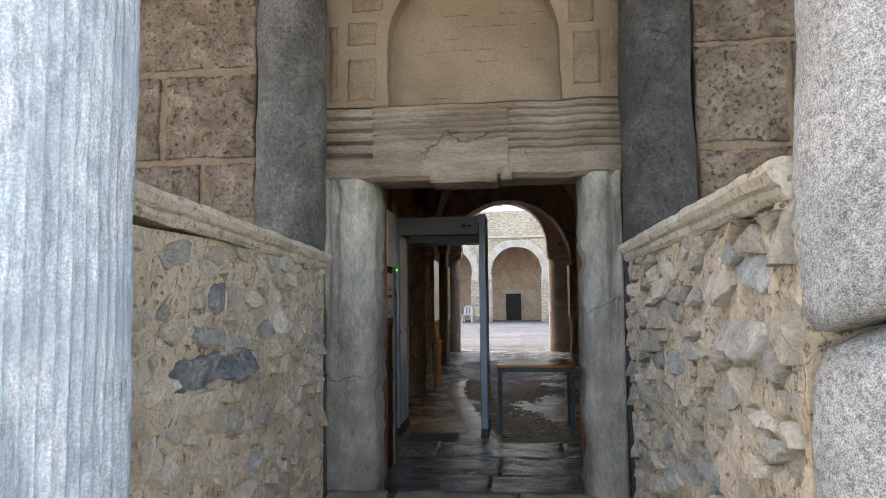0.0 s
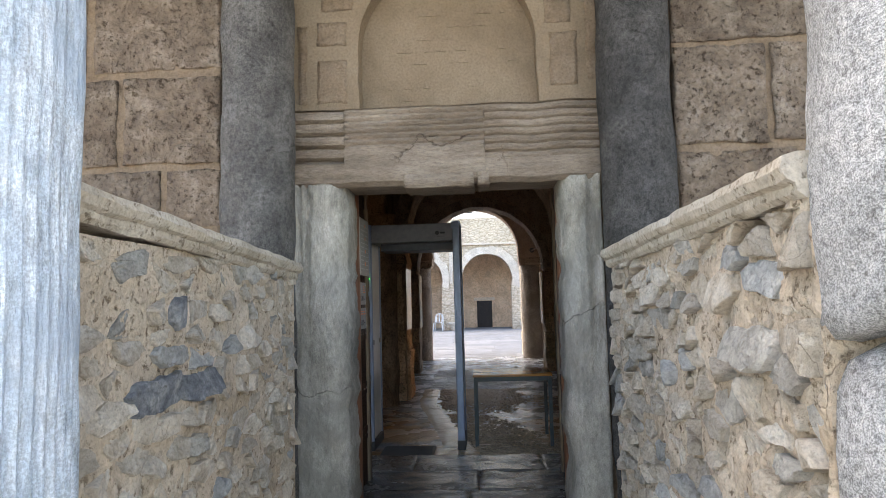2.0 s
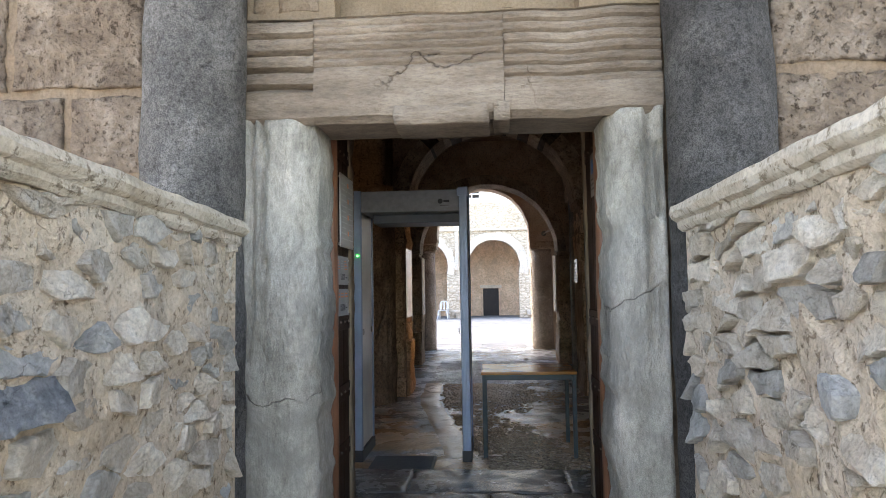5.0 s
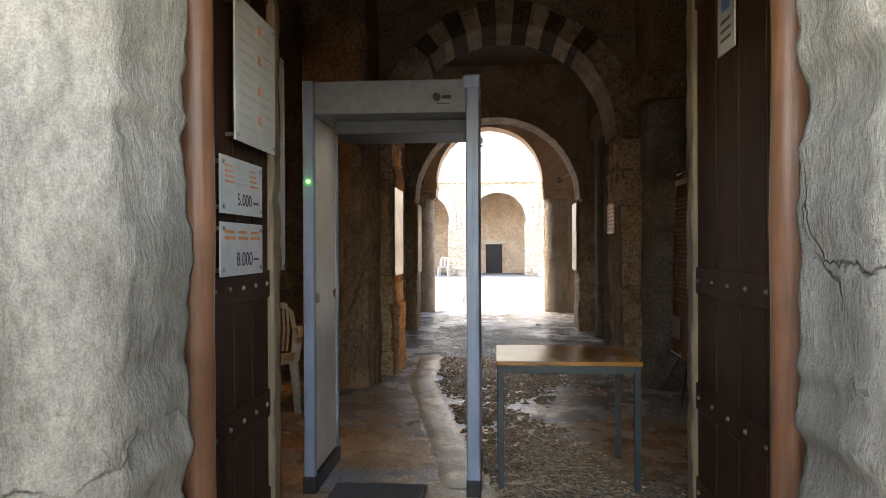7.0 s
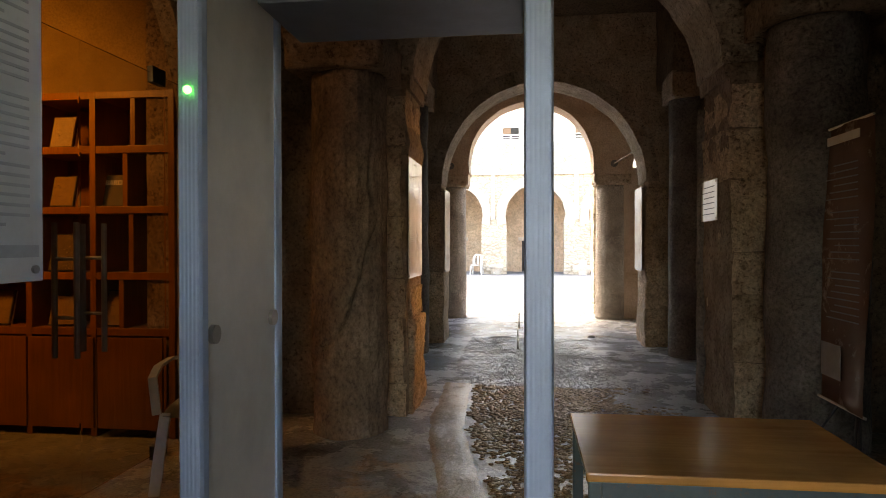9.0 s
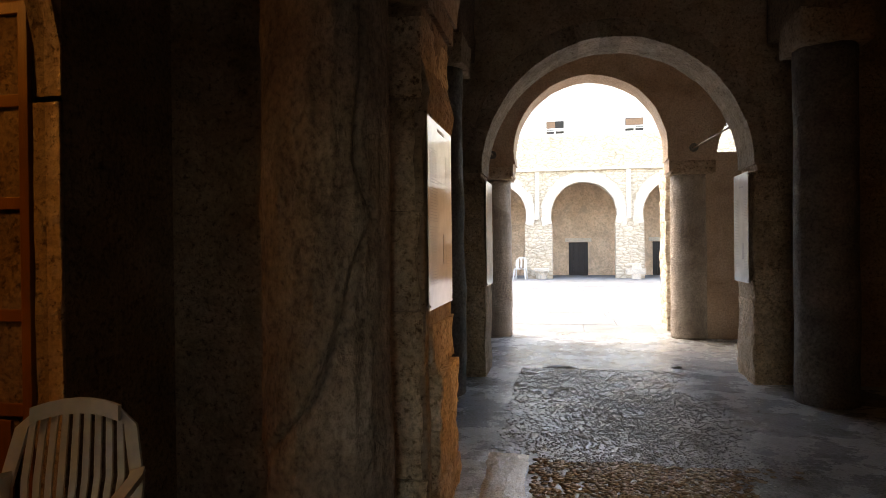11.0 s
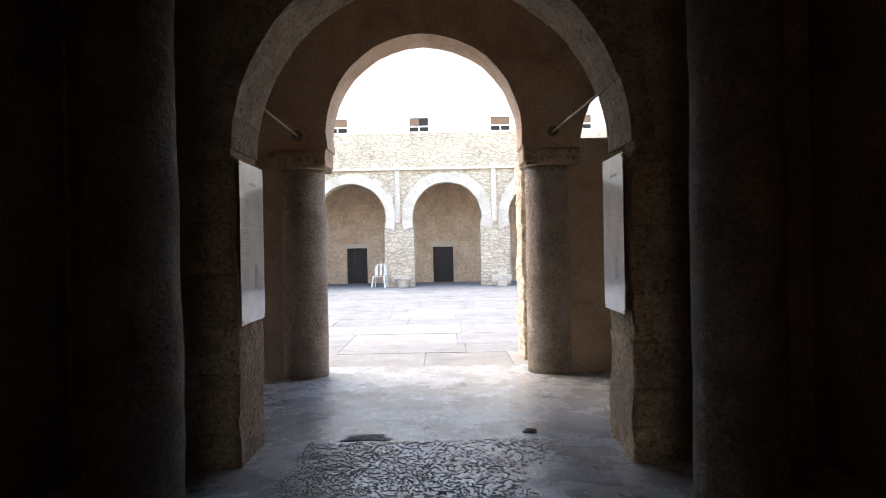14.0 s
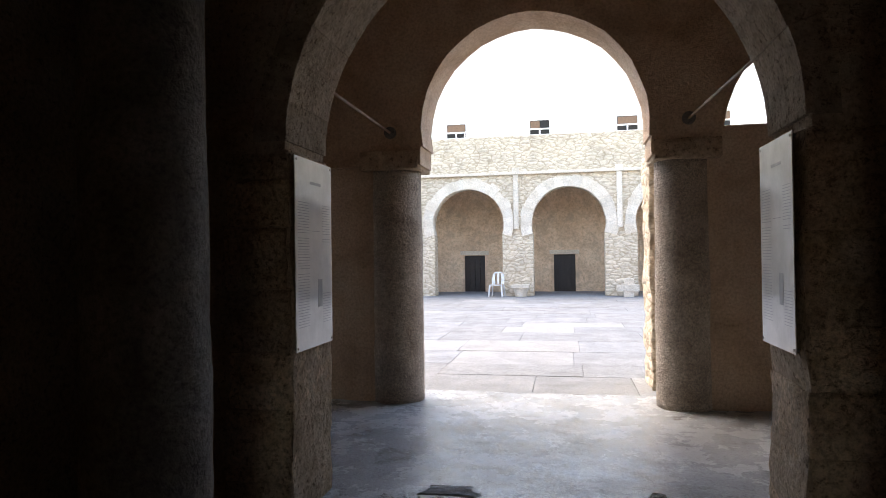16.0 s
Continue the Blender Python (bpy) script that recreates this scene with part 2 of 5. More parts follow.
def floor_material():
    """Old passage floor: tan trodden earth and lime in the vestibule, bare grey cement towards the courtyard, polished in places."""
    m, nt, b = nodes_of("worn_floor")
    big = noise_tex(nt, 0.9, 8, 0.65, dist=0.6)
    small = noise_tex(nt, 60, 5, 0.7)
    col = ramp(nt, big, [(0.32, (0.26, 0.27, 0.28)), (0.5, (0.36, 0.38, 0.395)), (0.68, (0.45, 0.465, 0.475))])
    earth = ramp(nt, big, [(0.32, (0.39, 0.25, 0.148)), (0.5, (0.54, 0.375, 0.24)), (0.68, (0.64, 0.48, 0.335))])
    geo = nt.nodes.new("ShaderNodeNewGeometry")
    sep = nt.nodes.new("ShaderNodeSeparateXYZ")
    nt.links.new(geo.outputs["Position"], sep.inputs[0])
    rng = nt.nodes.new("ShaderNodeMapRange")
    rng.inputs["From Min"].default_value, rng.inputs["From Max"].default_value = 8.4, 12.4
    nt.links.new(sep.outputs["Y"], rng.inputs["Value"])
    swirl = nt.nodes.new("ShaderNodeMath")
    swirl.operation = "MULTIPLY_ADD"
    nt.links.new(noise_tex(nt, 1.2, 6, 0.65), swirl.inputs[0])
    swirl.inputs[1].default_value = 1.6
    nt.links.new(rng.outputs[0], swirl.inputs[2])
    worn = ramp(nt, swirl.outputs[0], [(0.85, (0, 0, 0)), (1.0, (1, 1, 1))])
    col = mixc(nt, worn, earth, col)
    g = ramp(nt, small, [(0.36, (0.55, 0.54, 0.53)), (0.5, (1, 1, 1)), (0.64, (1.2, 1.2, 1.2))])
    col = mixc(nt, 0.8, col, g, "MULTIPLY")
    stains = ramp(nt, noise_tex(nt, 3.4, 9, 0.72, dist=0.8), [(0.36, (0.45, 0.42, 0.40)), (0.47, (1, 1, 1))])
    col = mixc(nt, 0.8, col, stains, "MULTIPLY")
    nt.links.new(col, b.inputs["Base Color"])
    r = ramp(nt, noise_tex(nt, 2.2, 7, 0.72), [(0.38, (0.11, 0.11, 0.11)), (0.62, (0.38, 0.38, 0.38))])
    nt.links.new(r, b.inputs["Roughness"])
    bump(nt, b, noise_tex(nt, 6, 7, 0.65), 0.6, 0.010)
    bump(nt, b, noise_tex(nt, 26, 5, 0.6, dist=0.5), 0.6, 0.006)
    bump(nt, b, small, 0.5, 0.003)
    return m


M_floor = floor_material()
M_slab = stone("paving_slab", (0.175, 0.185, 0.195), (0.22, 0.233, 0.245), (0.27, 0.284, 0.295), 2.5, 40, rough=0.9, relief=0.014, vary=0.07, grainy=0.5)

# ---------------------------------------------------------------- helpers for meshes


def link(name, bm, material, parent=None, label="", smooth=False):
    me = bpy.data.meshes.new(name)
    bmesh.ops.recalc_face_normals(bm, faces=bm.faces)
    bm.to_mesh(me)
    bm.free()
    me.materials.append(material)
    if smooth:
        me.shade_smooth()
    ob = new(name, me)
    if parent:
        ob.parent = parent
    if label:
        ob["label"] = label
    return ob


part = link


def structure(name, bm, material, label="", smooth=False):
    return tagged(link(name, bm, material, None, label, smooth), kind="structure")


def thing(name, label, category, at=(0, 0, 0), group=""):
    e = new(name)
    e.empty_display_size = 0.1
    e.location = at
    return tagged(e, label, category, group)


def box(bm, x0, x1, y0, y1, z0, z1, bevel=0.0, cuts=0):
    m = Matrix.Translation(((x0 + x1) / 2, (y0 + y1) / 2, (z0 + z1) / 2)) @ Matrix.Diagonal((x1 - x0, y1 - y0, z1 - z0, 1))
    vs = bmesh.ops.create_cube(bm, size=1, matrix=m)["verts"]
    es = list({e for v in vs for e in v.link_edges})
    if bevel:
        bmesh.ops.bevel(bm, geom=es, offset=bevel, segments=2, affect="EDGES", profile=0.6)
    return bm


def boxed(*a, **k):
    return box(bmesh.new(), *a, **k)


def tube(bm, p, q, r, segs=10, r2=None):
    p, q = Vector(p), Vector(q)
    d = q - p
    m = Matrix.Translation((p + q) / 2) @ d.to_track_quat("Z", "Y").to_matrix().to_4x4()
    bmesh.ops.create_cone(bm, cap_ends=True, segments=segs, radius1=r, radius2=r if r2 is None else r2, depth=d.length, matrix=m)
    return bm


def roughen(bm, amp, scale, seed=0, axes=(1, 1, 1)):
    off = Vector((seed * 7.3, seed * 3.1, seed * 1.7))
    for v in bm.verts:
        d = noise.noise_vector(v.co * scale + off) + 0.5 * noise.noise_vector(v.co * scale * 2.7 + off)
        v.co += Vector((d.x * axes[0], d.y * axes[1], d.z * axes[2])) * amp
    return bm


def rough_box(x0, x1, y0, y1, z0, z1, step=0.12, amp=0.015, scale=3.0, seed=0):
    """A box with a fine skin, displaced by noise, so that its faces and arrises wander."""
    bm = bmesh.new()
    nx, ny, nz = (max(1, round((b - a) / step)) for a, b in ((x0, x1), (y0, y1), (z0, z1)))
    def sheet(fn, nu, nv):
        g = [[bm.verts.new(fn(i / nu, j / nv)) for j in range(nv + 1)] for i in range(nu + 1)]
        for i in range(nu):
            for j in range(nv):
                bm.faces.new((g[i][j], g[i + 1][j], g[i + 1][j + 1], g[i][j + 1]))
    X = lambda u: x0 + (x1 - x0) * u
    Y = lambda u: y0 + (y1 - y0) * u
    Z = lambda u: z0 + (z1 - z0) * u
    for y in (y0, y1):
        sheet(lambda u, v, y=y: (X(u), y, Z(v)), nx, nz)
    for x in (x0, x1):
        sheet(lambda u, v, x=x: (x, Y(u), Z(v)), ny, nz)
    for z in (z0, z1):
        sheet(lambda u, v, z=z: (X(u), Y(v), z), nx, ny)
    bmesh.ops.remove_doubles(bm, verts=bm.verts, dist=1e-5)
    return roughen(bm, amp, scale, seed)


def shaft(profile, segs=40, flutes=0, depth=0.0, amp=0.0, scale=3.0, seed=0, step=0.1, worn=None):
    """A turned shape round the z axis from (radius, z) rows, with flutes and unevenness."""
    bm = bmesh.new()
    rows = []
    for (r0, z0), (r1, z1) in zip(profile, profile[1:]):
        n = max(1, round(abs(z1 - z0) / step))
        rows += [(r0 + (r1 - r0) * k / n, z0 + (z1 - z0) * k / n) for k in range(n)]
    rows.append(profile[-1])
    rings = []
    for r, z in rows:
        ring = []
        for k in range(segs):
            a = 2 * math.pi * k / segs
            rr = r - depth * abs(math.sin(a * flutes / 2)) * (worn(a, z) if worn else 1) if flutes else r
            p = Vector((math.cos(a) * r, math.sin(a) * r, z))
            if amp:
                rr += amp * (noise.noise(p * scale + Vector((seed, seed, 0))) + 0.5 * noise.noise(p * scale * 3 + Vector((seed, 0, seed))))
            ring.append(bm.verts.new((math.cos(a) * rr, math.sin(a) * rr, z)))
        rings.append(ring)
    for a, b in zip(rings, rings[1:]):
        for k in range(segs):
            bm.faces.new((a[k], a[(k + 1) % segs], b[(k + 1) % segs], b[k]))
    bm.faces.new(rings[0][::-1])
    bm.faces.new(rings[-1])
    return bm


def arch_outline(cx, w, z0, zs, cz, r, steps=20, jit=0.0, seed=0):
    """The outline of an opening: jambs at cx -/+ w up to zs, then a round head of radius r about cz."""
    a0 = math.asin(max(-1, min(1, (zs - cz) / r)))
    pts = [(cx + w, z0 + (zs - z0) * k / 12) for k in range(13)]
    for k in range(steps + 1):
        a = a0 + (math.pi - 2 * a0) * k / steps
        pts.append((cx + r * math.cos(a), cz + r * math.sin(a)))
    pts += [(cx - w, zs - (zs - z0) * k / 12) for k in range(13)]
    if jit:
        pts = [(x + jit * noise.noise((x * 3, z * 4, seed)) + jit * .6 * noise.noise((x * 9, z * 11, seed + 5)),
                z if i in (0, len(pts) - 1) else z + jit * noise.noise((z * 4, x * 3, seed + 9))) for i, (x, z) in enumerate(pts)]
    return pts


def arch_wall(x0, x1, z0, z1, y0, y1, outlines):
    """A wall across y with arched openings that reach its foot."""
    bm = bmesh.new()
    line = [(x0, z0)]
    for o in sorted(outlines, key=lambda o: o[0][0]):
        line += o[::-1]
    line += [(x1, z0), (x1, z1), (x0, z1)]
    front = [bm.verts.new((x, y0, z)) for x, z in line]
    back = [bm.verts.new((x, y1, z)) for x, z in line]
    n = len(line)
    for i, j, k in tessellate_polygon([[Vector((x, z, 0)) for x, z in line]]):
        bm.faces.new((front[i], front[j], front[k]))
        bm.faces.new((back[k], back[j], back[i]))
    for k in range(n):
        bm.faces.new((front[k], front[(k + 1) % n], back[(k + 1) % n], back[k]))
    return bm


def swap_xy(bm):
    for v in bm.verts:
        v.co.x, v.co.y = v.co.y, v.co.x
    return bm

# ---------------------------------------------------------------- ground and floors
def floor_sheet(x0, x1, y0, y1, z, step=0.12, amp=0.012):
    bm = bmesh.new()
    nx, ny = round((x1 - x0) / step), round((y1 - y0) / step)
    g = [[bm.verts.new((x0 + (x1 - x0) * i / nx, y0 + (y1 - y0) * j / ny, z)) for j in range(ny + 1)] for i in range(nx + 1)]
    for v in bm.verts:
        v.co.z += amp * (noise.noise(v.co * 2.1) + 0.6 * noise.noise(v.co * 6.5))
    for i in range(nx):
        for j in range(ny):
            bm.faces.new((g[i][j], g[i + 1][j], g[i + 1][j + 1], g[i][j + 1]))
    return bm


structure("ground", boxed(-400, 400, -400, 400, -1.0, -0.03), M_court, "bare pale earth around the old fortress")
structure("pavement", floor_sheet(-4, 5, -4, 5.0, 0.02), M_paveL, "worn stone paving before the gate", True)
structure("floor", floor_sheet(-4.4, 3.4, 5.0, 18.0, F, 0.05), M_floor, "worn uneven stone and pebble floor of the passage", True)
structure("floor_courtyard", floor_sheet(-16, 18, 18.0, 37.4, F - 0.02, 0.4), M_slab, "pale stone paving of the open courtyard", True)


# ---------------------------------------------------------------- the gate front
structure("wall_gate_west", boxed(-4.6, -0.62, 5.18, 6.80, -0.03, 6.0), M_joint, "thick fortress wall beside the gate")
structure("wall_gate_east", boxed(1.28, 5.6, 5.18, 6.95, -0.03, 6.0), M_joint, "thick fortress wall beside the gate")
structure("wall_gate_head", boxed(-0.62, 1.28, 5.30, 6.95, 2.75, 6.0), M_plaster, "plastered wall over the gate")
structure("wall_gate_frame", arch_wall(-0.69, 1.36, 2.80, 5.2, 5.15, 5.295, [arch_outline(0.345, 0.595, 2.80, 3.24, 3.24, 0.595, jit=0.012)]), M_plaster,
          "ochre plaster frame round a blind arch")


# Soffit out of view, added to darken the upper gate front.
structure("ceiling_unseen_shade", boxed(-3.2, 4.0, 3.35, 5.16, 4.25, 4.6), M_plaster, "unseen soffit added to shade the gate front")

RND = random.Random(5)


def cell_polygon(c, others, stretch):
    """The part of the plane nearer to c than to the others, in a plane squeezed by stretch along y."""
    poly = [(c[0] + dx, c[1] + dz) for dx, dz in ((-.35, -.25), (.35, -.25), (.35, .25), (-.35, .25))]
    for o in others:
        ny, nz = (o[0] - c[0]) / stretch ** 2, o[1] - c[1]
        d = ny * (o[0] + c[0]) / 2 + nz * (o[1] + c[1]) / 2
        out = []
        for p, q in zip(poly, poly[1:] + poly[:1]):
            a, b = ny * p[0] + nz * p[1] - d, ny * q[0] + nz * q[1] - d
            if a <= 0:
                out.append(p)
            if (a < 0) != (b < 0):
                t = a / (a - b)
                out.append((p[0] + (q[0] - p[0]) * t, p[1] + (q[1] - p[1]) * t))
        poly = out
        if len(poly) < 3:
            return []
    return poly


def rubble_stone(outline, proud, r, material, parent, xf, side, inset):
    """One broken field stone: a jagged outline, sharp arrises and a face of tilted facets standing proud of the mortar."""
    cy = sum(p[0] for p in outline) / len(outline)
    cz = sum(p[1] for p in outline) / len(outline)
    ring = []
    for p, q in zip(outline, outline[1:] + outline[:1]):
        n = max(1, round(math.hypot(q[0] - p[0], q[1] - p[1]) / 0.035))
        for k in range(n):
            ring.append((p[0] + (q[0] - p[0]) * k / n, p[1] + (q[1] - p[1]) * k / n))
    size = min(0.5, max(max(abs(p[0] - cy), abs(p[1] - cz)) for p in ring))
    if size < 0.012 or len(ring) < 4:
        return
    ty, tz = r.uniform(-.28, .28), r.uniform(-.15, .38)
    ring = [(p[0] - cy + r.uniform(-.007, .007), p[1] - cz + r.uniform(-.007, .007)) for p in ring]
    def level(y, z):
        return proud + ty * y - tz * z + r.uniform(-.004, .004)
    bm = bmesh.new()
    loops = []
    for f, depth in ((1.05, None), (1.0, 0.72), (0.93, 1.0), (0.55, 1.08)):
        loops.append([bm.verts.new((side * (-0.05 if depth is None else level(y * f, z * f) * depth), y * f * inset, z * f * inset)) for y, z in ring])
    for p, q in zip(loops, loops[1:]):
        for k in range(len(p)):
            bm.faces.new((p[k], p[(k + 1) % len(p)], q[(k + 1) % len(p)], q[k]))
    mid = bm.verts.new((side * level(0, 0) * 1.1, 0, 0))
    for k in range(len(ring)):
        bm.faces.new((loops[-1][k], loops[-1][(k + 1) % len(ring)], mid))
    part("stone", bm, material, parent).location = (xf, cy, cz)


def rubble_wall(name, xf, side, y0, y1, ztop, count, depth, rise, stretch, label, seed, given=()):
    """A low wall along y whose face lies at xf and looks to the side (+1: +x): mortar bed and field stones."""
    r = random.Random(seed)
    xb = xf - side * 0.42
    bm = boxed(min(xf - side * 0.05, xb), max(xf - side * 0.05, xb), y0, y1, -0.03, ztop)
    ny, nz = round((y1 - y0) / 0.018), round(ztop / 0.018)
    def bed(y, z):
        p = Vector((y, z, seed))
        d = noise.noise(p * 4) * 0.8 + noise.noise(p * 11) * 0.6 + noise.noise(p * 27) * 0.35
        hole = max(0.0, noise.noise(p * 6.5 + Vector((9, 3, 1))) - 0.32) * 4
        return depth * (d - hole)
    g = [[bm.verts.new((xf + side * bed(y0 + (y1 - y0) * i / ny, ztop * j / nz) * (0 < i < ny), y0 + (y1 - y0) * i / ny, ztop * j / nz)) for j in range(nz + 1)] for i in range(ny + 1)]
    for i in range(ny):
        for j in range(nz):
            bm.faces.new((g[i][j], g[i + 1][j], g[i + 1][j + 1], g[i][j + 1]))
    for i, y in ((0, y0), (ny, y1)):
        for j in range(nz):
            a, b = g[i][j].co, g[i][j + 1].co
            bm.faces.new((g[i][j], g[i][j + 1], bm.verts.new((xf - side * 0.05, y, b.z)), bm.verts.new((xf - side * 0.05, y, a.z))))
    w = structure(name, bm, M_rubble, label)
    seeds = [(y, z) for y, z, a, b, m in given]
    blocked = [(y, z, a, b) for y, z, a, b, m in given]
    tries = 0
    while len(seeds) < count and tries < 20000:
        tries += 1
        y, z = r.uniform(y0, y1), r.uniform(0.0, ztop - 0.02)
        near = 0.042 + 0.070 * (0.5 + 0.5 * noise.noise((y * 2.2, z * 2.6, seed + 4)))
        if any(abs(y - p[0]) < p[2] * 0.5 + 0.05 and abs(z - p[1]) < p[3] * 0.5 + 0.035 for p in blocked):
            continue
        if all(((y - p[0]) / stretch) ** 2 + (z - p[1]) ** 2 > near ** 2 for p in seeds):
            seeds.append((y, z))
    for k, c in enumerate(seeds):
        if k < len(given):
            y, z, a, b, m = given[k]
            n = 9
            ol = [(y + a / 2 * math.copysign(abs(math.cos(t)) ** 0.6, math.cos(t)) * r.uniform(.86, 1.08), z + b / 2 * math.copysign(abs(math.sin(t)) ** 0.6, math.sin(t)) * r.uniform(.8, 1.1))
                  for t in (2 * math.pi * q / n + 0.3 for q in range(n))]
            rubble_stone(ol, rise[1] * 1.1, r, m, w, xf, side, 1.0)
            continue
        close = sorted((o for o in seeds if o is not c), key=lambda o: ((o[0] - c[0]) / stretch) ** 2 + (o[1] - c[1]) ** 2)[:14]
        ol = [(min(max(p[0], y0 + 0.006), y1 - 0.03), min(max(p[1], 0.0), ztop - 0.015)) for p in cell_polygon(c, close, stretch)]
        if len(ol) < 3 or r.random() < 0.07:
            continue
        hue = noise.noise((c[0] * 1.6, c[1] * 1.9, seed + 20)) + r.uniform(-.45, .45)
        m = M_stoneB if hue > 0.34 else M_stoneC if hue < -0.55 else M_stoneA
        rubble_stone(ol, r.uniform(*rise), r, m, w, xf, side, r.uniform(0.60, 0.90))
    return w


M_stoneC = stone("blue_grey_field_stone", (0.27, 0.275, 0.265), (0.40, 0.40, 0.38), (0.56, 0.55, 0.515), 9, 60, relief=0.018, fine=0.005, vary=0.2, cracks=4.5, grainy=0.35)
rubble_wall("wall_low_west", -0.575, 1, 2.35, 4.72, 1.74, 330, 0.015, (-0.006, 0.022), 1.9, "low rubble wall of mixed field stones in ochre mortar", 3,
            [(3.11, 1.235, 0.40, 0.125, M_stoneD), (3.46, 1.225, 0.36, 0.12, M_stoneD), (3.26, 1.51, 0.11, 0.13, M_stoneD), (3.20, 1.36, 0.26, 0.075, M_stoneC), (2.62, 0.98, 0.10, 0.08, M_cap)])
rubble_wall("wall_low_east", 1.277, -1, 2.40, 4.72, 1.74, 380, 0.026, (-0.008, 0.034), 2.0, "low rubble wall of rough ochre stones and crumbling mortar", 7,
            [(2.80, 1.38, 0.36, 0.13, M_stoneB), (3.6, 1.22, 0.13, 0.10, M_stoneC)])


def coping(name, xf, side, y0, za, y1, zb, seed):
    """A moulded capping stone over a low wall: a round nose on a flat slab."""
    bm = bmesh.new()
    prof = [(-0.40, -0.09), (0.015, -0.09), (0.03, -0.075), (0.032, -0.055), (0.05, -0.045), (0.062, -0.02), (0.055, 0.005), (0.03, 0.014), (-0.40, 0.02)]
    n = 34
    rings = []
    for k in range(n + 1):
        u = k / n
        y, z = y0 + (y1 - y0) * u, za + (zb - za) * u
        rings.append([bm.verts.new((xf + side * (px + 0.008 * noise.noise((y * 5, px * 20, seed))), y, z + pz + 0.008 * noise.noise((y * 6, pz * 30, seed + 4)))) for px, pz in prof])
    for p, q in zip(rings, rings[1:]):
        for k in range(len(prof)):
            bm.faces.new((p[k], p[(k + 1) % len(prof)], q[(k + 1) % len(prof)], q[k]))
    bm.faces.new(rings[0])
    bm.faces.new(rings[-1][::-1])
    roughen(bm, 0.006, 9, seed)
    return tagged(link(name, bm, M_cap, None, "", False), "weathered limestone coping with a rounded nose", "coping", "", "structure")


coping("trim_coping_west", -0.575, 1, 2.35, 1.875, 4.72, 1.76, 2)
coping("trim_coping_east", 1.277, -1, 2.42, 1.825, 4.72, 1.785, 6)


def block_courses(parent_name, x0, x1, zs, yf, seed, label, joints):
    """Large dressed sandstone blocks, each its own piece, in broad smeared joints on a core; joints gives the upright joints of some courses."""
    r = random.Random(seed)
    core = structure(parent_name, rough_box(x0, x1, yf + 0.008, 5.179, -0.03, zs[-1], 0.04, 0.008, 7, seed), M_joint, label, True)
    for k, (z0, z1) in enumerate(zip(zs, zs[1:])):
        edges = joints.get(k)
        if not edges:
            edges = [x0]
            while edges[-1] < x1 - 0.35:
                edges.append(edges[-1] + r.uniform(0.55, 0.9))
            edges[-1] = x1
        for a, b in zip(edges, edges[1:]):
            if b - a > 0.1:
                g = r.uniform(0.016, 0.034)
                bm = rough_box(a + (g if a > x0 else 0), b - (g if b < x1 else 0), yf - r.uniform(0.0, 0.014), 5.15, z0 + g, z1 - g, 0.026, 0.016, 5.0, r.randint(0, 99))
                roughen(bm, 0.007, 21, k)
                part("block", bm, M_block, core, "", True)


block_courses("wall_block_west", -2.9, -1.122, [0.3, 0.75, 1.2, 1.62, 2.02, 2.43, 3.05, 3.62, 3.95], 4.97, 3, "large pitted sandstone blocks in lime joints",
              {4: [-2.9, -2.1, -1.5, -1.122], 5: [-2.9, -2.38, -1.79, -1.122], 6: [-2.9, -2.0, -1.122]})
block_courses("wall_block_east", 1.757, 3.4, [0.3, 0.75, 1.2, 1.6, 1.98, 2.43, 3.08, 3.62, 3.95], 4.97, 8, "large pitted sandstone blocks in lime joints",
              {4: [1.757, 2.5, 3.4], 5: [1.757, 2.325, 2.9, 3.4], 6: [1.757, 2.62, 3.4]})


def column(name, at, r, h, material, label, seed, flutes=0, depth=0.0, amp=0.012, taper=0.97, segs=48, base=True):
    e = thing(name, label, "column", at, "stone columns")
    prof = [(r, 0.0), (r, h * 0.4), (r * taper, h)]
    part("shaft", shaft(prof, max(segs, flutes * 9), flutes, depth, amp, 2.6, seed, 0.08), material, e, "", True)
    return e


column("column", (-0.875, 4.96, 0.02), 0.234, 4.2, M_granite, "engaged grey granite column beside the gate, chipped", 1, amp=0.022, segs=96)
column("column", (1.512, 4.96, 0.02), 0.222, 4.2, M_graniteD, "engaged dark grey granite column beside the gate", 7, amp=0.015, segs=96)
e = thing("column", "grey-white marble column with fine worn reeding", "column", (-0.685, 2.35, 0.02), "stone columns")


def reeding_left(a, z):
    """How much of the reeding is left: crisp low down, worn away in streaks higher up."""
    w = 0.5 + 1.3 * noise.noise((math.cos(a) * 2.2, math.sin(a) * 2.2, z * 0.9)) + 0.5 * (1.35 - z)
    return 0.22 + 0.9 * min(1.0, max(0.0, w))


part("shaft", shaft([(0.275, 0), (0.275, 1.5), (0.268, 3.8)], 520, 52, 0.019, 0.007, 2.6, 3, 0.04, reeding_left), M_marble, e, "", True)
e = thing("column", "pale granite column of two uneven drums", "column", (1.535, 2.35, 0.02), "stone columns")
lower = shaft([(0.235, 0), (0.25, 0.6), (0.258, 1.2), (0.25, 1.34), (0.225, 1.405), (0.16, 1.43), (0.1, 1.435)], 72, 0, 0, 0.012, 3, 4, 0.045)
upper = shaft([(0.2, 1.445), (0.252, 1.46), (0.276, 1.50), (0.272, 1.75), (0.25, 2.1), (0.245, 3.8)], 72, 0, 0, 0.014, 3, 9, 0.045)
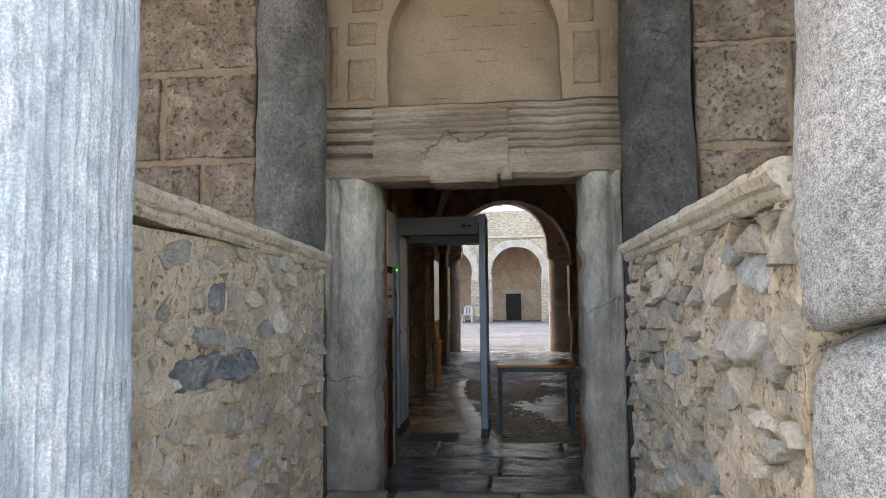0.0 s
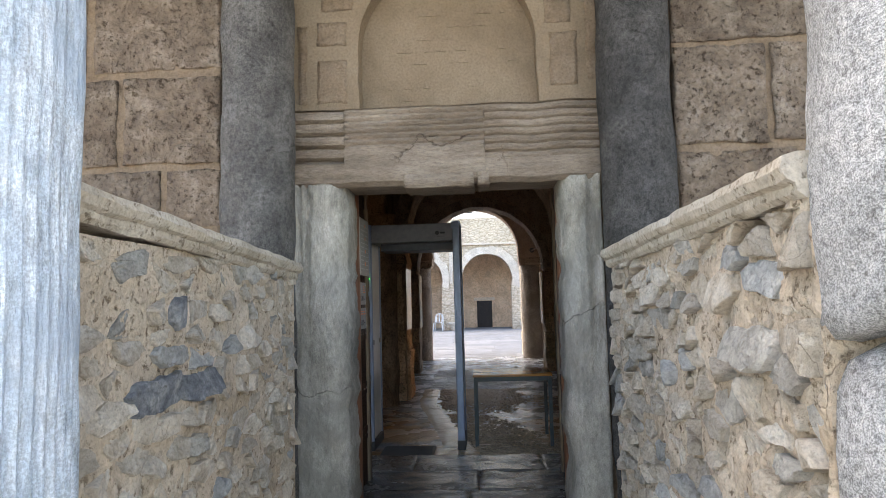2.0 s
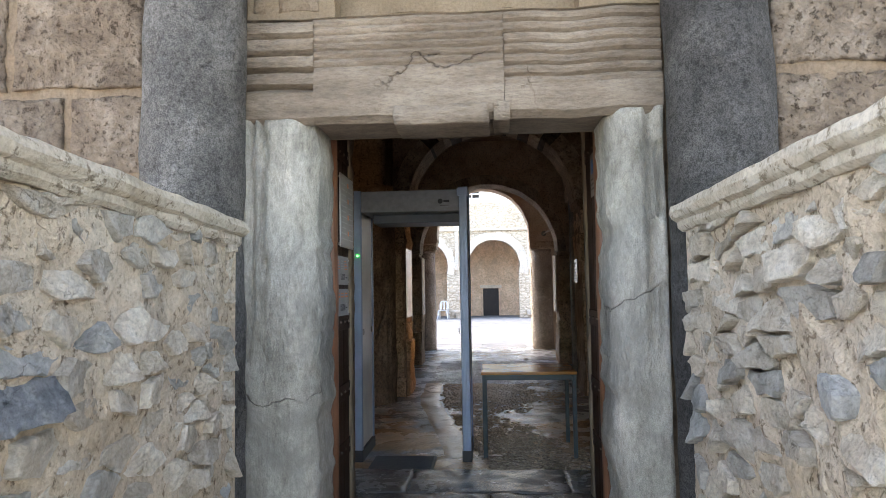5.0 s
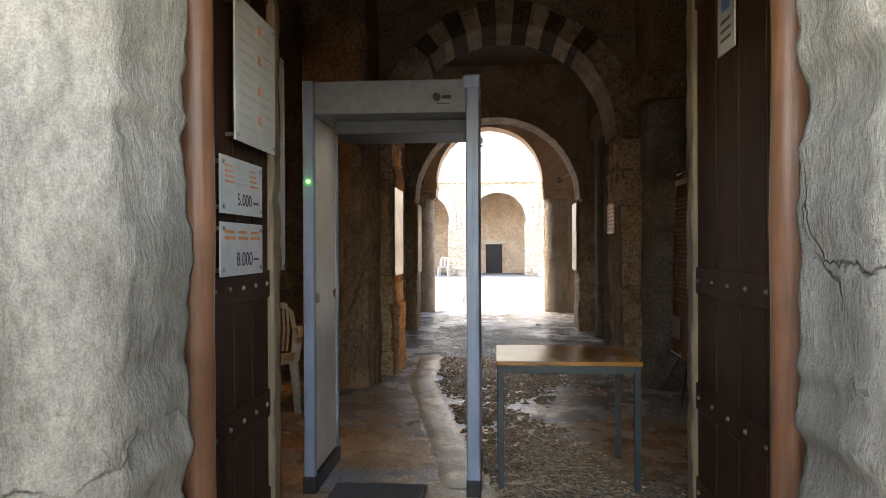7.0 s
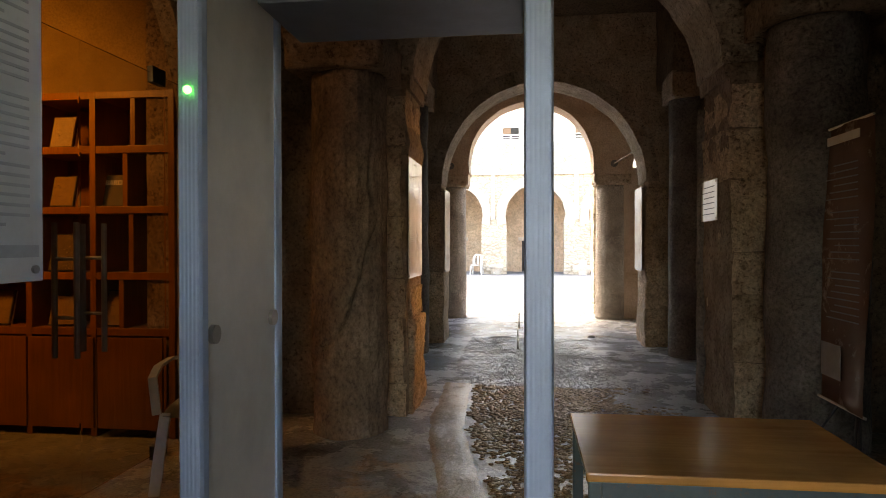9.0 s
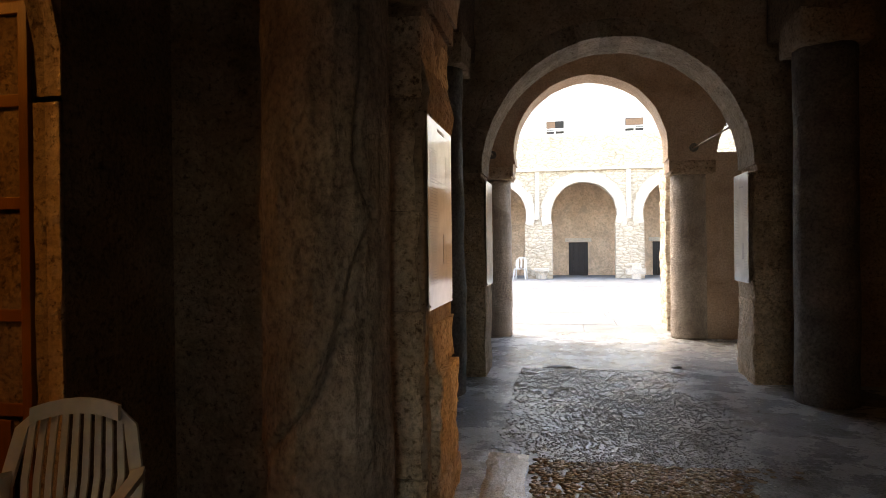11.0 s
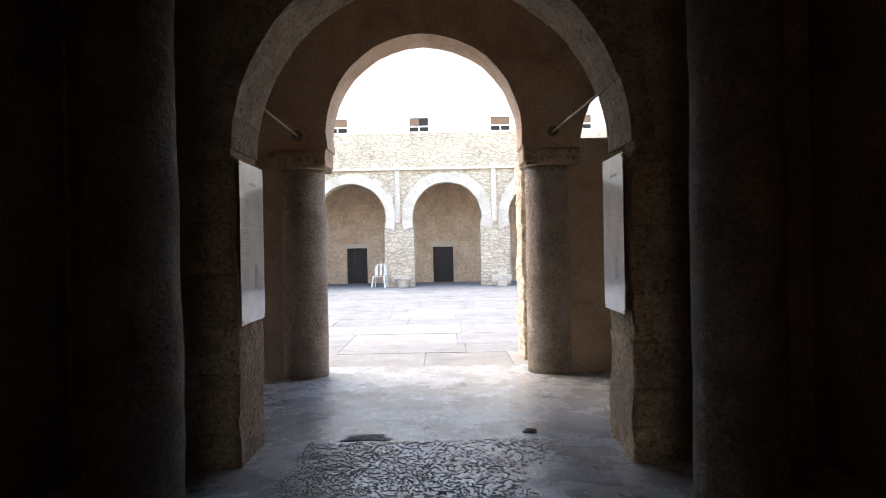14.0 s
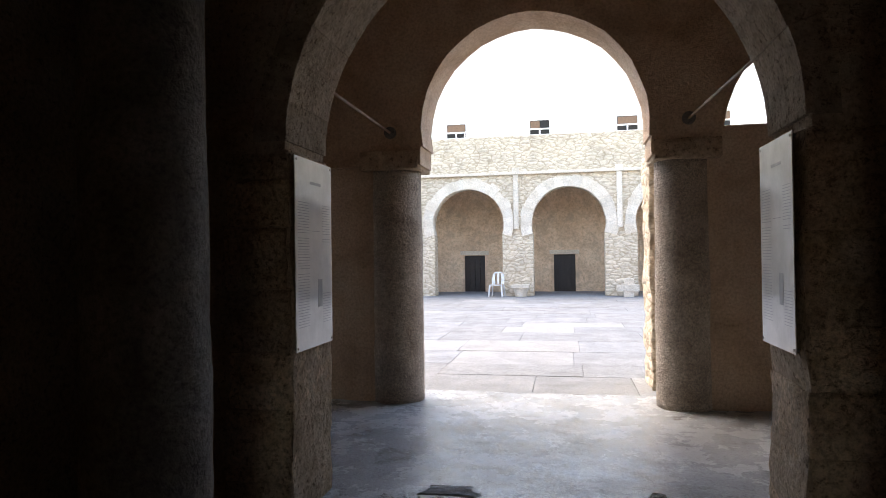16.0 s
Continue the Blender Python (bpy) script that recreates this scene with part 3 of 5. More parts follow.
for drum in (lower, upper):
    for v in drum.verts:
        # the bed joint slopes up towards the street
        if v.co.z > 0.9:
            v.co.z += (-0.26 * v.co.y + 0.20 * v.co.x) * max(0.0, 1 - abs(v.co.z - 1.44) / 0.55)
    roughen(drum, 0.004, 24, 2)
    part("drum", drum, M_granL, e, "", True)


def jamb(name, x0, x1, outer, seed):
    """A door jamb: an upright block with worn vertical mouldings on its outer side and a chipped, wandering inner arris."""
    bm = rough_box(x0, x1, 5.10, 5.48, 0.05, 2.31, 0.022, 0.004, 3.0, seed)
    for v in bm.verts:
        u = (v.co.x - x0) / (x1 - x0)
        d = u if outer < 0 else 1 - u
        z = v.co.z
        chip = noise.noise((0, seed, z * 3.2)) + 0.6 * noise.noise((5, seed, z * 9)) + 0.35 * noise.noise((3, seed, z * 23))
        if d > 0.6:
            v.co.x -= outer * (d - 0.6) / 0.4 * 0.030 * chip
        deep = v.co.y - 5.10
        if deep < 0.02:
            left = min(1.0, max(0.0, (z - 1.05 + 0.25 * noise.noise((seed, d * 3, z))) * 4))
            if d < 0.36:
                v.co.y += left * (0.030 * (0.09 < d < 0.18) + 0.036 * (0.22 < d < 0.31) - 0.014 * (d < 0.09))
            v.co.y += 0.010 * noise.noise(v.co * 7) + 0.006 * noise.noise(v.co * 21)
        if d > 0.6:
            # the arris is worn round, less so towards the back
            v.co.y += (0.10 + 0.03 * chip) * ((d - 0.6) / 0.4) ** 2.2 * max(0.0, 1 - deep / 0.38)
    return tagged(link(name, bm, M_jamb, None, "worn grey limestone door jamb with shallow mouldings", True), kind="structure")


jamb("trim_jamb_west", -0.69, -0.345, -1, 2)
jamb("trim_jamb_east", 1.055, 1.30, 1, 5)


def lintel_piece(x0, x1, rows, seed, amp=0.006):
    """A length of the lintel from (forward, z) rows of its moulded front."""
    bm = bmesh.new()
    n = max(4, round((x1 - x0) / 0.035))
    rings = []
    for k in range(n + 1):
        x = x0 + (x1 - x0) * k / n
        ring = [bm.verts.new((x, 5.11 - f + 0.010 * noise.noise((x * 5, z * 9, seed)) + 0.006 * noise.noise((x * 19, z * 27, seed)),
                              z + 0.010 * noise.noise((x * 4, seed, f * 9)))) for f, z in rows]
        ring += [bm.verts.new((x, 5.5, rows[-1][1])), bm.verts.new((x, 5.5, rows[0][1]))]
        rings.append(ring)
    m = len(rings[0])
    for p, q in zip(rings, rings[1:]):
        for k in range(m):
            bm.faces.new((p[k], p[(k + 1) % m], q[(k + 1) % m], q[k]))
    bm.faces.new(rings[0])
    bm.faces.new(rings[-1][::-1])
    return bm


def fluted_rows(z0, z1, n, deep, low):
    rows = list(low)
    step = (z1 - z0) / n
    for k in range(n):
        z = z0 + step * k
        rows += [(0.0 - deep, z + step * 0.05), (0.006, z + step * 0.30), (0.012, z + step * 0.6), (0.004, z + step * 0.92), (-deep, z + step * 0.97)]
    rows.append((0.01, z1 + 0.005))
    return rows


lintel = thing("lintel", "reused carved limestone lintel with worn horizontal flutes", "lintel", (0.31, 5.3, 2.3))
lintel["kind"] = "structure"
lintel.name = "trim_lintel"
low = [(-0.10, 2.295), (-0.03, 2.285), (0.015, 2.315), (0.025, 2.38), (0.02, 2.44)]
for x0, x1, z0, n, deep, seed in ((-0.70, -0.345, 2.46, 4, 0.032, 1), (-0.343, 0.575, 2.56, 6, 0.004, 4), (0.577, 1.31, 2.43, 7, 0.014, 8)):
    bm = lintel_piece(x0, x1, fluted_rows(z0, 2.80, n, deep, low if z0 < 2.5 else low + [(0.012, 2.5), (0.012, 2.54)]), seed)
    ob = part("block", bm, M_lintel, lintel)
    ob.matrix_parent_inverse = Matrix.Translation(lintel.location).inverted()
for x0, x1, z0, z1 in ((0.05, 0.50, 2.262, 2.35), (0.525, 0.60, 2.27, 2.35)):
    ob = part("patch", rough_box(x0, x1, 5.075, 5.4, z0, z1, 0.04, 0.010, 8, 3), M_lintel, lintel, "patch of repair stone", True)
    ob.matrix_parent_inverse = Matrix.Translation(lintel.location).inverted()
frame_stones = [(-0.53, -0.33, 2.86, 3.16), (-0.53, -0.33, 3.26, 3.42), (-0.66, -0.60, 2.86, 3.4), (1.02, 1.20, 2.92, 3.28), (1.0, 1.16, 3.34, 3.5), (1.26, 1.34, 2.95, 3.5),
                (-0.5, -0.28, 3.5, 3.8)]
head = bpy.data.objects["wall_gate_frame"]
for x0, x1, z0, z1 in frame_stones:
    part("stone", rough_box(x0, x1, 5.144, 5.2, z0, z1, 0.025, 0.010, 9, int(z0 * 10)), M_joint, head, "", True)

# threshold slabs
for x0, x1, y0, y1, z1, sd in ((-0.70, -0.25, 4.72, 5.12, 0.22, 1), (0.62, 1.34, 4.78, 5.2, 0.21, 3), (-0.24, 0.61, 4.9, 5.45, 0.13, 5)):
    structure("doorstep", rough_box(x0, x1, y0, y1, -0.02, z1, 0.06, 0.012, 5, sd), M_jamb, "worn grey threshold slab", True)

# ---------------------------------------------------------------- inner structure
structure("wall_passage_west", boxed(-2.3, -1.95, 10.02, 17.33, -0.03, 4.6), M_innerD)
# Opening added for the unseen side lamp; a short wall backs it.
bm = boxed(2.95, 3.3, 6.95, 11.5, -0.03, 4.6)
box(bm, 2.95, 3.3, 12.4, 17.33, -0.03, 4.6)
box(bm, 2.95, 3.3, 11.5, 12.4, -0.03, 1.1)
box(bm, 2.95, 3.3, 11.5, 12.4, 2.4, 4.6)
structure("wall_passage_east", bm, M_innerD, "inner wall with an unseen opening added for the side lamp")
structure("wall_side_lamp_back", boxed(3.3, 3.6, 11.3, 12.6, 0.9, 2.6), M_plaster)
structure("wall_shop_front", swap_xy(arch_wall(6.80, 10.02, -0.03, 4.3, -2.07, -1.95, [arch_outline(8.6, 1.40, -0.03, 2.0, 2.0, 1.42, jit=0.02, seed=6)])), M_pier,
          "stone arch of the shop, warm plaster inside")
structure("wall_shop_back", boxed(-4.7, -4.4, 6.80, 10.7, -0.03, 4.6), M_plaster)
structure("wall_shop_end", boxed(-4.4, -2.3, 10.42, 10.7, -0.03, 4.6), M_plaster)
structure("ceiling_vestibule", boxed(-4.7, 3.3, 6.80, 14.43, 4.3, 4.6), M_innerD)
structure("ceiling_gallery", boxed(-2.3, 3.3, 14.43, 17.33, 4.45, 4.7), M_inner)
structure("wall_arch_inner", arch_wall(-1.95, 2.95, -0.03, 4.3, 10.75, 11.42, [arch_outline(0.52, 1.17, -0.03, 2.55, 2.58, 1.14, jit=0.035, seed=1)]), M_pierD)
structure("wall_arch_middle", arch_wall(-1.95, 2.95, -0.03, 4.45, 14.43, 15.0, [arch_outline(0.47, 1.295, -0.03, 2.10, 2.16, 1.32, jit=0.03, seed=2)]), M_pier)
structure("wall_arch_courtyard", arch_wall(-0.95, 1.62, 2.42, 5.6, 17.33, 17.85, [arch_outline(0.34, 1.09, 2.42, 2.6, 2.76, 1.08, jit=0.015, seed=3)]), M_inner)
for x0, x1, nm in ((-6.5, -0.95, "west"), (1.62, 7.5, "east")):
    c = (x0 + x1) / 2
    cx = -2.95 if nm == "west" else 3.25
    structure(f"wall_bay_{nm}", arch_wall(x0, x1, 2.42, 5.6, 17.33, 17.85, [arch_outline(cx, 1.2, 2.42, 2.45, 2.5, 1.2)]), M_inner)
    structure(f"wall_infill_{nm}", boxed(x0 if nm == "west" else 1.75, -1.08 if nm == "west" else x1, 17.45, 17.75, -0.03, 2.68), M_inner)


def voussoirs(parent, cx, cz, r, y0, y1, n, thick, material, a0=0.0, proud=0.02, wobble=0.01, seed=1, other=None):
    """The wedge stones round an arch head, each its own piece."""
    rr = random.Random(seed)
    span = math.pi - 2 * a0
    for k in range(n):
        p, q = a0 + span * (k + 0.008) / n, a0 + span * (k + 0.992) / n
        ro = r + thick * rr.uniform(0.85, 1.12)
        ri = r - rr.uniform(0, wobble)
        bm = bmesh.new()
        ring = [(ri, p), (ri, (p + q) / 2), (ri, q), (ro, q), (ro, (p + q) / 2), (ro, p)]
        d = rr.uniform(0, wobble)
        f = [bm.verts.new((cx + a * math.cos(b), y0 - proud - d, cz + a * math.sin(b))) for a, b in ring]
        g = [bm.verts.new((cx + a * math.cos(b), y1, cz + a * math.sin(b))) for a, b in ring]
        bm.faces.new(f)
        bm.faces.new(g[::-1])
        for i in range(6):
            bm.faces.new((f[i], f[(i + 1) % 6], g[(i + 1) % 6], g[i]))
        part("voussoir", bm, other if other and k % 2 and n * 0.2 < k < n * 0.8 else material, parent)


voussoirs(bpy.data.objects["wall_arch_middle"], 0.465, 2.16, 1.31, 14.43, 15.01, 19, 0.17, M_voussoir, 0.0, 0.012, 0.012, 4)
voussoirs(bpy.data.objects["wall_arch_inner"], 0.52, 2.58, 1.13, 10.75, 11.43, 21, 0.22, M_voussoir, 0.06, 0.012, 0.014, 5, M_voussoirD)


def pier_skin(name, x0, x1, y0, y1, z0, z1, seed, label):
    structure(name, roughen(rough_box(x0, x1, y0, y1, z0, z1, 0.03, 0.016, 4, seed), 0.008, 17, seed), M_pier, label, True)


# rough reveals of the two inner arches, each block a piece of its own
def pier_blocks(parent, x0, x1, y0, y1, z1, seed, tall=(0.3, 0.55), shift=0.02, amp=0.014):
    r = random.Random(seed)
    z = -0.02
    while z < z1 - 0.1:
        h = min(r.uniform(*tall), z1 - z)
        d = r.uniform(-shift, shift)
        bm = rough_box(x0 + d, x1 + d, y0 - r.uniform(0, 0.02), y1 + r.uniform(0, 0.02), z + 0.004, z + h - 0.004, 0.035, amp, 5, r.randint(0, 99))
        roughen(bm, 0.008, 18, seed)
        part("block", bm, M_pierB, bpy.data.objects[parent], "", True)
        z += h


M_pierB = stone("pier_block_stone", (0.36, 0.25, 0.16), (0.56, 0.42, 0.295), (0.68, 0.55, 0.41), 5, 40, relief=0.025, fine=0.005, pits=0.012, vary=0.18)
pier_blocks("wall_arch_inner", -1.0, -0.67, 10.74, 11.43, 2.5, 1)
pier_blocks("wall_arch_inner", -1.0, -0.615, 10.84, 11.41, 1.05, 5, (0.18, 0.32), 0.015, 0.02)
pier_blocks("wall_arch_inner", 1.70, 2.1, 10.74, 11.43, 2.5, 2)
pier_blocks("wall_arch_middle", -1.2, -0.835, 14.42, 15.01, 2.1, 3, (0.25, 0.5), 0.012)
pier_blocks("wall_arch_middle", 1.765, 2.1, 14.42, 15.01, 2.1, 4, (0.25, 0.5), 0.012)
structure("doorstep", rough_box(-0.84, 1.77, 14.98, 15.16, F - 0.05, F - 0.002, 0.05, 0.008, 4, 6), M_slab, "worn cement sill under the middle arch", True)

# columns of the passage
e = thing("column", "weathered column, its face split by a deep slanting crack", "column", (-0.985, 10.38, F - 0.02), "stone columns")


def split_line(z):
    """Where the crack runs across the column, as a share of its radius, at a height."""
    pts = ((-1, -1.6), (0.55, -0.95), (0.75, -0.2), (1.14, 0.31), (1.5, 0.72), (1.72, 0.48), (2.1, 0.62), (3, 0.5))
    for (a, u), (b, v) in zip(pts, pts[1:]):
        if z <= b:
            return u + (v - u) * (z - a) / (b - a)
    return 0.5


bm = shaft([(0.285, 0), (0.28, 1.0), (0.272, 2.5)], 168, 22, 0.006, 0.016, 2.6, 11, 0.028)
for v in bm.verts:
    p = v.co.copy()
    across = (p.x * 0.965 + p.y * 0.263) / 0.28
    front = p.y * 0.965 - p.x * 0.263 < 0.12
    flake = noise.noise((p.x * 7, p.y * 7, p.z * 1.3)) + 0.6 * noise.noise((p.x * 17, p.y * 17, p.z * 3.2))
    k = 1 + 0.035 * flake
    if front:
        gap = across - split_line(p.z) - 0.10 * noise.noise((3, 1, p.z * 5))
        k -= 0.15 * max(0.0, 1 - abs(gap) / 0.075)
        if gap > 0:
            k -= 0.055 + 0.045 * abs(noise.noise((p.x * 12, p.y * 12, p.z * 2.2)))
    v.co.x, v.co.y = p.x * k, p.y * k
part("shaft", bm, M_brokencol, e, "", True)
column("column", (2.13, 10.42, F - 0.02), 0.30, 2.75, M_darkcol, "dark weathered column with flaking plaster", 12, 0, 0, 0.025)
column("column", (-1.18, 13.68, F - 0.02), 0.27, 3.0, M_darkcol, "dark smooth stone column in the passage", 13, 0, 0, 0.015)
column("column", (2.15, 13.74, F - 0.02), 0.245, 3.0, M_darkcol, "dark smooth stone column in the passage", 14, 0, 0, 0.012)
column("column", (-1.065, 17.6, F - 0.02), 0.262, 2.34, M_granW, "grey stone column at the courtyard arch", 15, amp=0.008)
column("column", (1.735, 17.6, F - 0.02), 0.26, 2.34, M_granW, "grey stone column at the courtyard arch", 16, amp=0.008)
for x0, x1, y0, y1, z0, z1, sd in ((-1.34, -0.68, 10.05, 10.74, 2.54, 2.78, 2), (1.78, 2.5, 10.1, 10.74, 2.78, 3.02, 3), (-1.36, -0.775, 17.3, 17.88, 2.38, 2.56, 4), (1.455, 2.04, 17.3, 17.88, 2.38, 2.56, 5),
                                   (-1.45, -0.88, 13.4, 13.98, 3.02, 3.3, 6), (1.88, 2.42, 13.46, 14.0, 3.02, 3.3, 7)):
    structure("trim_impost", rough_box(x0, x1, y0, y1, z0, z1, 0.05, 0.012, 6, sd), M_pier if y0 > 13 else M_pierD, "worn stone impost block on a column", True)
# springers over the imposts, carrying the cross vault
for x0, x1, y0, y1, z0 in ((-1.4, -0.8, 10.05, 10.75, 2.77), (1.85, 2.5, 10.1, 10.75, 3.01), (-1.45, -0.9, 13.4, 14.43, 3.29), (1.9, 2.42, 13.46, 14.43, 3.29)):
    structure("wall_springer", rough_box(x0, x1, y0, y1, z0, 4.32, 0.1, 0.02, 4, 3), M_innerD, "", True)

# ---------------------------------------------------------------- courtyard
bays = [0.69 + 3.57 * k for k in range(-4, 5)]


def masonry(name, base, size=(3.2, 3.2, 7.5)):
    """Small coursed rubble seen from afar: cells with paler joints."""
    m, nt, b = nodes_of(name)
    edge = noise_tex(nt, 1.0, kind="edge", stretch=size)
    big = noise_tex(nt, 1.1, 8, 0.7)
    col = ramp(nt, big, [(0.3, tuple(c * 0.8 for c in base)), (0.7, tuple(c * 1.15 for c in base))])
    cell = ramp(nt, noise_tex(nt, 7, 3, 0.6, stretch=(1, 1, 2)), [(0.38, (0.80, 0.77, 0.73)), (0.62, (1.08, 1.08, 1.06))])
    col = mixc(nt, 1.0, col, cell, "MULTIPLY")
    j = ramp(nt, edge, [(0.02, (0.70, 0.65, 0.58)), (0.09, (1, 1, 1))])
    col = mixc(nt, 0.8, col, j, "MULTIPLY")
    nt.links.new(col, b.inputs["Base Color"])
    b.inputs["Roughness"].default_value = 0.95
    bump(nt, b, edge, 0.9, 0.06)
    bump(nt, b, noise_tex(nt, 18, 6, 0.7), 0.7, 0.03)
    return m


M_mason = masonry("rubble_masonry", (0.68, 0.58, 0.455))
M_vous = stone("pale_arch_stone", (0.60, 0.525, 0.425), (0.69, 0.61, 0.51), (0.75, 0.685, 0.585), 2.5, 25, relief=0.02, vary=0.08, grainy=0.4)
M_cellwall = stone("tan_plaster", (0.56, 0.385, 0.25), (0.70, 0.505, 0.345), (0.78, 0.60, 0.43), 1.6, 12, relief=0.03, fine=0.01, stain=(0.50, 0.37, 0.26), grainy=0.4)
arc = structure("wall_arcade_far", arch_wall(-16, 18, -0.03, 5.75, 34.4, 35.0, [arch_outline(c, 1.24, -0.03, 2.25, 2.62, 1.30) for c in bays]), M_mason,
                "coursed rubble arcade of the courtyard")
structure("wall_gallery_far", arch_wall(-16, 18, -0.03, 5.6, 37.2, 37.6, [[(c - 0.17 + 0.42, -0.03), (c - 0.17 + 0.42, 1.50), (c - 0.17 - 0.42, 1.50), (c - 0.17 - 0.42, -0.03)] for c in bays]), M_cellwall,
          "back wall of the arcade with low cell doors")
# Black sheet behind the cell doors, in place of their unlit insides.
structure("wall_dark_sheet_far", boxed(-16, 18, 38.9, 39.2, -0.03, 5.5), M_black)
structure("ceiling_gallery_far", boxed(-16, 18, 35.0, 37.2, 4.4, 5.6), M_court)
structure("floor_upper_far", boxed(-16, 18, 34.45, 41.5, 5.6, 5.7), M_white)
WIN = [-4.2 + 3.72 * k for k in range(-2, 5)]
for c in bays[2:7]:
    voussoirs(arc, c, 2.62, 1.30, 34.4, 34.7, 17, 0.38, M_vous, -0.28, 0.03, 0.03, int(c * 10))
bm = box(bmesh.new(), -16, 18, 34.28, 34.4, 4.36, 4.46, 0.015)
structure("trim_string_course", bm, M_vous, "pale projecting string course")
for c in bays[:-1]:
    bm = boxed(c + 1.785 - 0.13, c + 1.785 + 0.05, 34.3, 34.4, 2.42, 4.36, bevel=0.02)
    box(bm, c + 1.785 - 0.17, c + 1.785 + 0.09, 34.27, 34.4, 4.36, 4.6, 0.02)
    structure("trim_rain_channel", bm, M_vous, "pale rendered rain channel")
bm = bmesh.new()
structure("wall_upper_far", arch_wall(-16, 18, 5.7, 11.6, 40.0, 40.4, [[(c + 0.42, 5.7), (c + 0.42, 5.701), (c - 0.42, 5.701), (c - 0.42, 5.7)] for c in WIN]), M_white,
          "whitewashed upper storey behind the terrace")
M_shut = paint("shutter", (0.16, 0.09, 0.05), 0.6)
M_frame = paint("white_paint", (0.8, 0.8, 0.78), 0.5)
for k, c in enumerate(WIN):
    w = thing("window", "small dark upper window with a brown shutter", "window", (c, 39.99, 6.8), "upper windows")
    w["kind"] = "structure"
    part("pane", boxed(-0.42, 0.42, -0.01, 0.05, 0, 0.6), M_black, w)
    part("shutter", boxed(-0.40, 0.40 if k != 3 else 0.0, -0.035, -0.011, 0.26, 0.57, bevel=0.006), M_shut, w)
    part("sill_rail", boxed(-0.44, 0.44, -0.06, -0.011, 0.19, 0.245, bevel=0.006), M_frame, w)
    part("post", boxed(-0.03, 0.03, -0.06, -0.012, 0.0, 0.19, bevel=0.004), M_frame, w)
rail = thing("terrace_rail", "thin pale metal rail along the terrace", "railing", (0, 34.7, 5.75))
part("bar", tube(bmesh.new(), (-16, 0, 0.28), (18, 0, 0.28), 0.018, 8), M_frame, rail)
for k in range(9):
    part("post", tube(bmesh.new(), (-15 + 4 * k, 0, 0), (-15 + 4 * k, 0, 0.28), 0.016, 8), M_frame, rail)
structure("wall_courtyard_west", boxed(-16.4, -16, 17.3, 38, -0.03, 6.5), M_mason)
structure("wall_courtyard_east", boxed(18, 18.4, 17.3, 38, -0.03, 6.5), M_mason)
structure("wall_courtyard_near_west", boxed(-16, -6.5, 17.33, 17.85, -0.03, 6.0), M_mason)
structure("wall_courtyard_near_east", boxed(7.5, 18, 17.33, 17.85, -0.03, 6.0), M_mason)
structure("wall_buttress_east", rough_box(1.52, 2.2, 18.3, 19.0, -0.03, 2.6, 0.06, 0.03, 5, 4), M_mason, "rubble buttress beside the courtyard arch", True)
doorm = timber("dark_door_wood", (0.012, 0.009, 0.008), (0.03, 0.022, 0.018))
for c in bays[2:7]:
    d = thing("door", "low dark wooden cell door, shut", "door", (c - 0.17, 37.32, 0.04), "cell doors")
    d["kind"] = "structure"
    for k in range(4):
        part("plank", boxed(-0.42 + 0.21 * k + 0.003, -0.21 + 0.21 * k - 0.003, -0.02, 0.02, 0, 1.49, bevel=0.004), doorm, d)
    ob = structure("trim_door_lintel", boxed(c - 0.75, c + 0.40, 37.17, 37.21, 1.52, 1.68, bevel=0.01), M_vous, "pale stone lintel over a cell door")


# ---------------------------------------------------------------- things: materials
M_alu = paint("blue_grey_aluminium", (0.30, 0.39, 0.54), 0.4, 0.15, scale=2.5, fine=0.00002)
M_steel = paint("brushed_steel", (0.66, 0.65, 0.61), 0.34, 0.3, scale=3, fine=0.00002)
M_head = paint("grey_plastic", (0.24, 0.26, 0.28), 0.5, scale=20)
M_dark = paint("black_plastic", (0.03, 0.032, 0.036), 0.5)
M_control = paint("dark_blue_grey_plastic", (0.075, 0.092, 0.115), 0.5)
M_acrylic = paint("notice_acrylic", (0.56, 0.56, 0.545), 0.12, scale=4, spec=0.5, fine=0.00005)
M_rubber = paint("grey_rubber_mat", (0.11, 0.11, 0.11), 0.8, scale=30)
M_tabletop = timber("varnished_table_top", (0.50, 0.205, 0.05), (0.66, 0.30, 0.09), 0.2, "x", 0.00005)
M_legs = paint("blue_grey_enamel", (0.055, 0.08, 0.088), 0.5, 0.2, (0.12, 0.07, 0.045), 22)
M_leaf = timber("old_door_wood", (0.02, 0.009, 0.005), (0.062, 0.028, 0.016), 0.5)
M_leaf.node_tree.nodes["Principled BSDF"].inputs["Specular IOR Level"].default_value = 0.15
M_stile = timber("red_brown_wood", (0.17, 0.07, 0.036), (0.32, 0.15, 0.085), 0.38)
M_pale = timber("scuffed_edge_wood", (0.12, 0.08, 0.05), (0.30, 0.22, 0.14), 0.65)
M_plastic = paint("white_plastic", (0.72, 0.71, 0.68), 0.4, scale=6)
M_sheet = paint("printed_sheet", (0.80, 0.79, 0.755), 0.07, scale=4, spec=0.6, fine=0.00005)
M_ink = paint("black_ink", (0.05, 0.05, 0.055), 0.5)
M_grey_ink = paint("grey_ink", (0.36, 0.36, 0.36), 0.5)
M_orange = paint("orange_ink", (0.70, 0.22, 0.08), 0.5)
M_blue = paint("blue_ink", (0.05, 0.2, 0.5), 0.5)
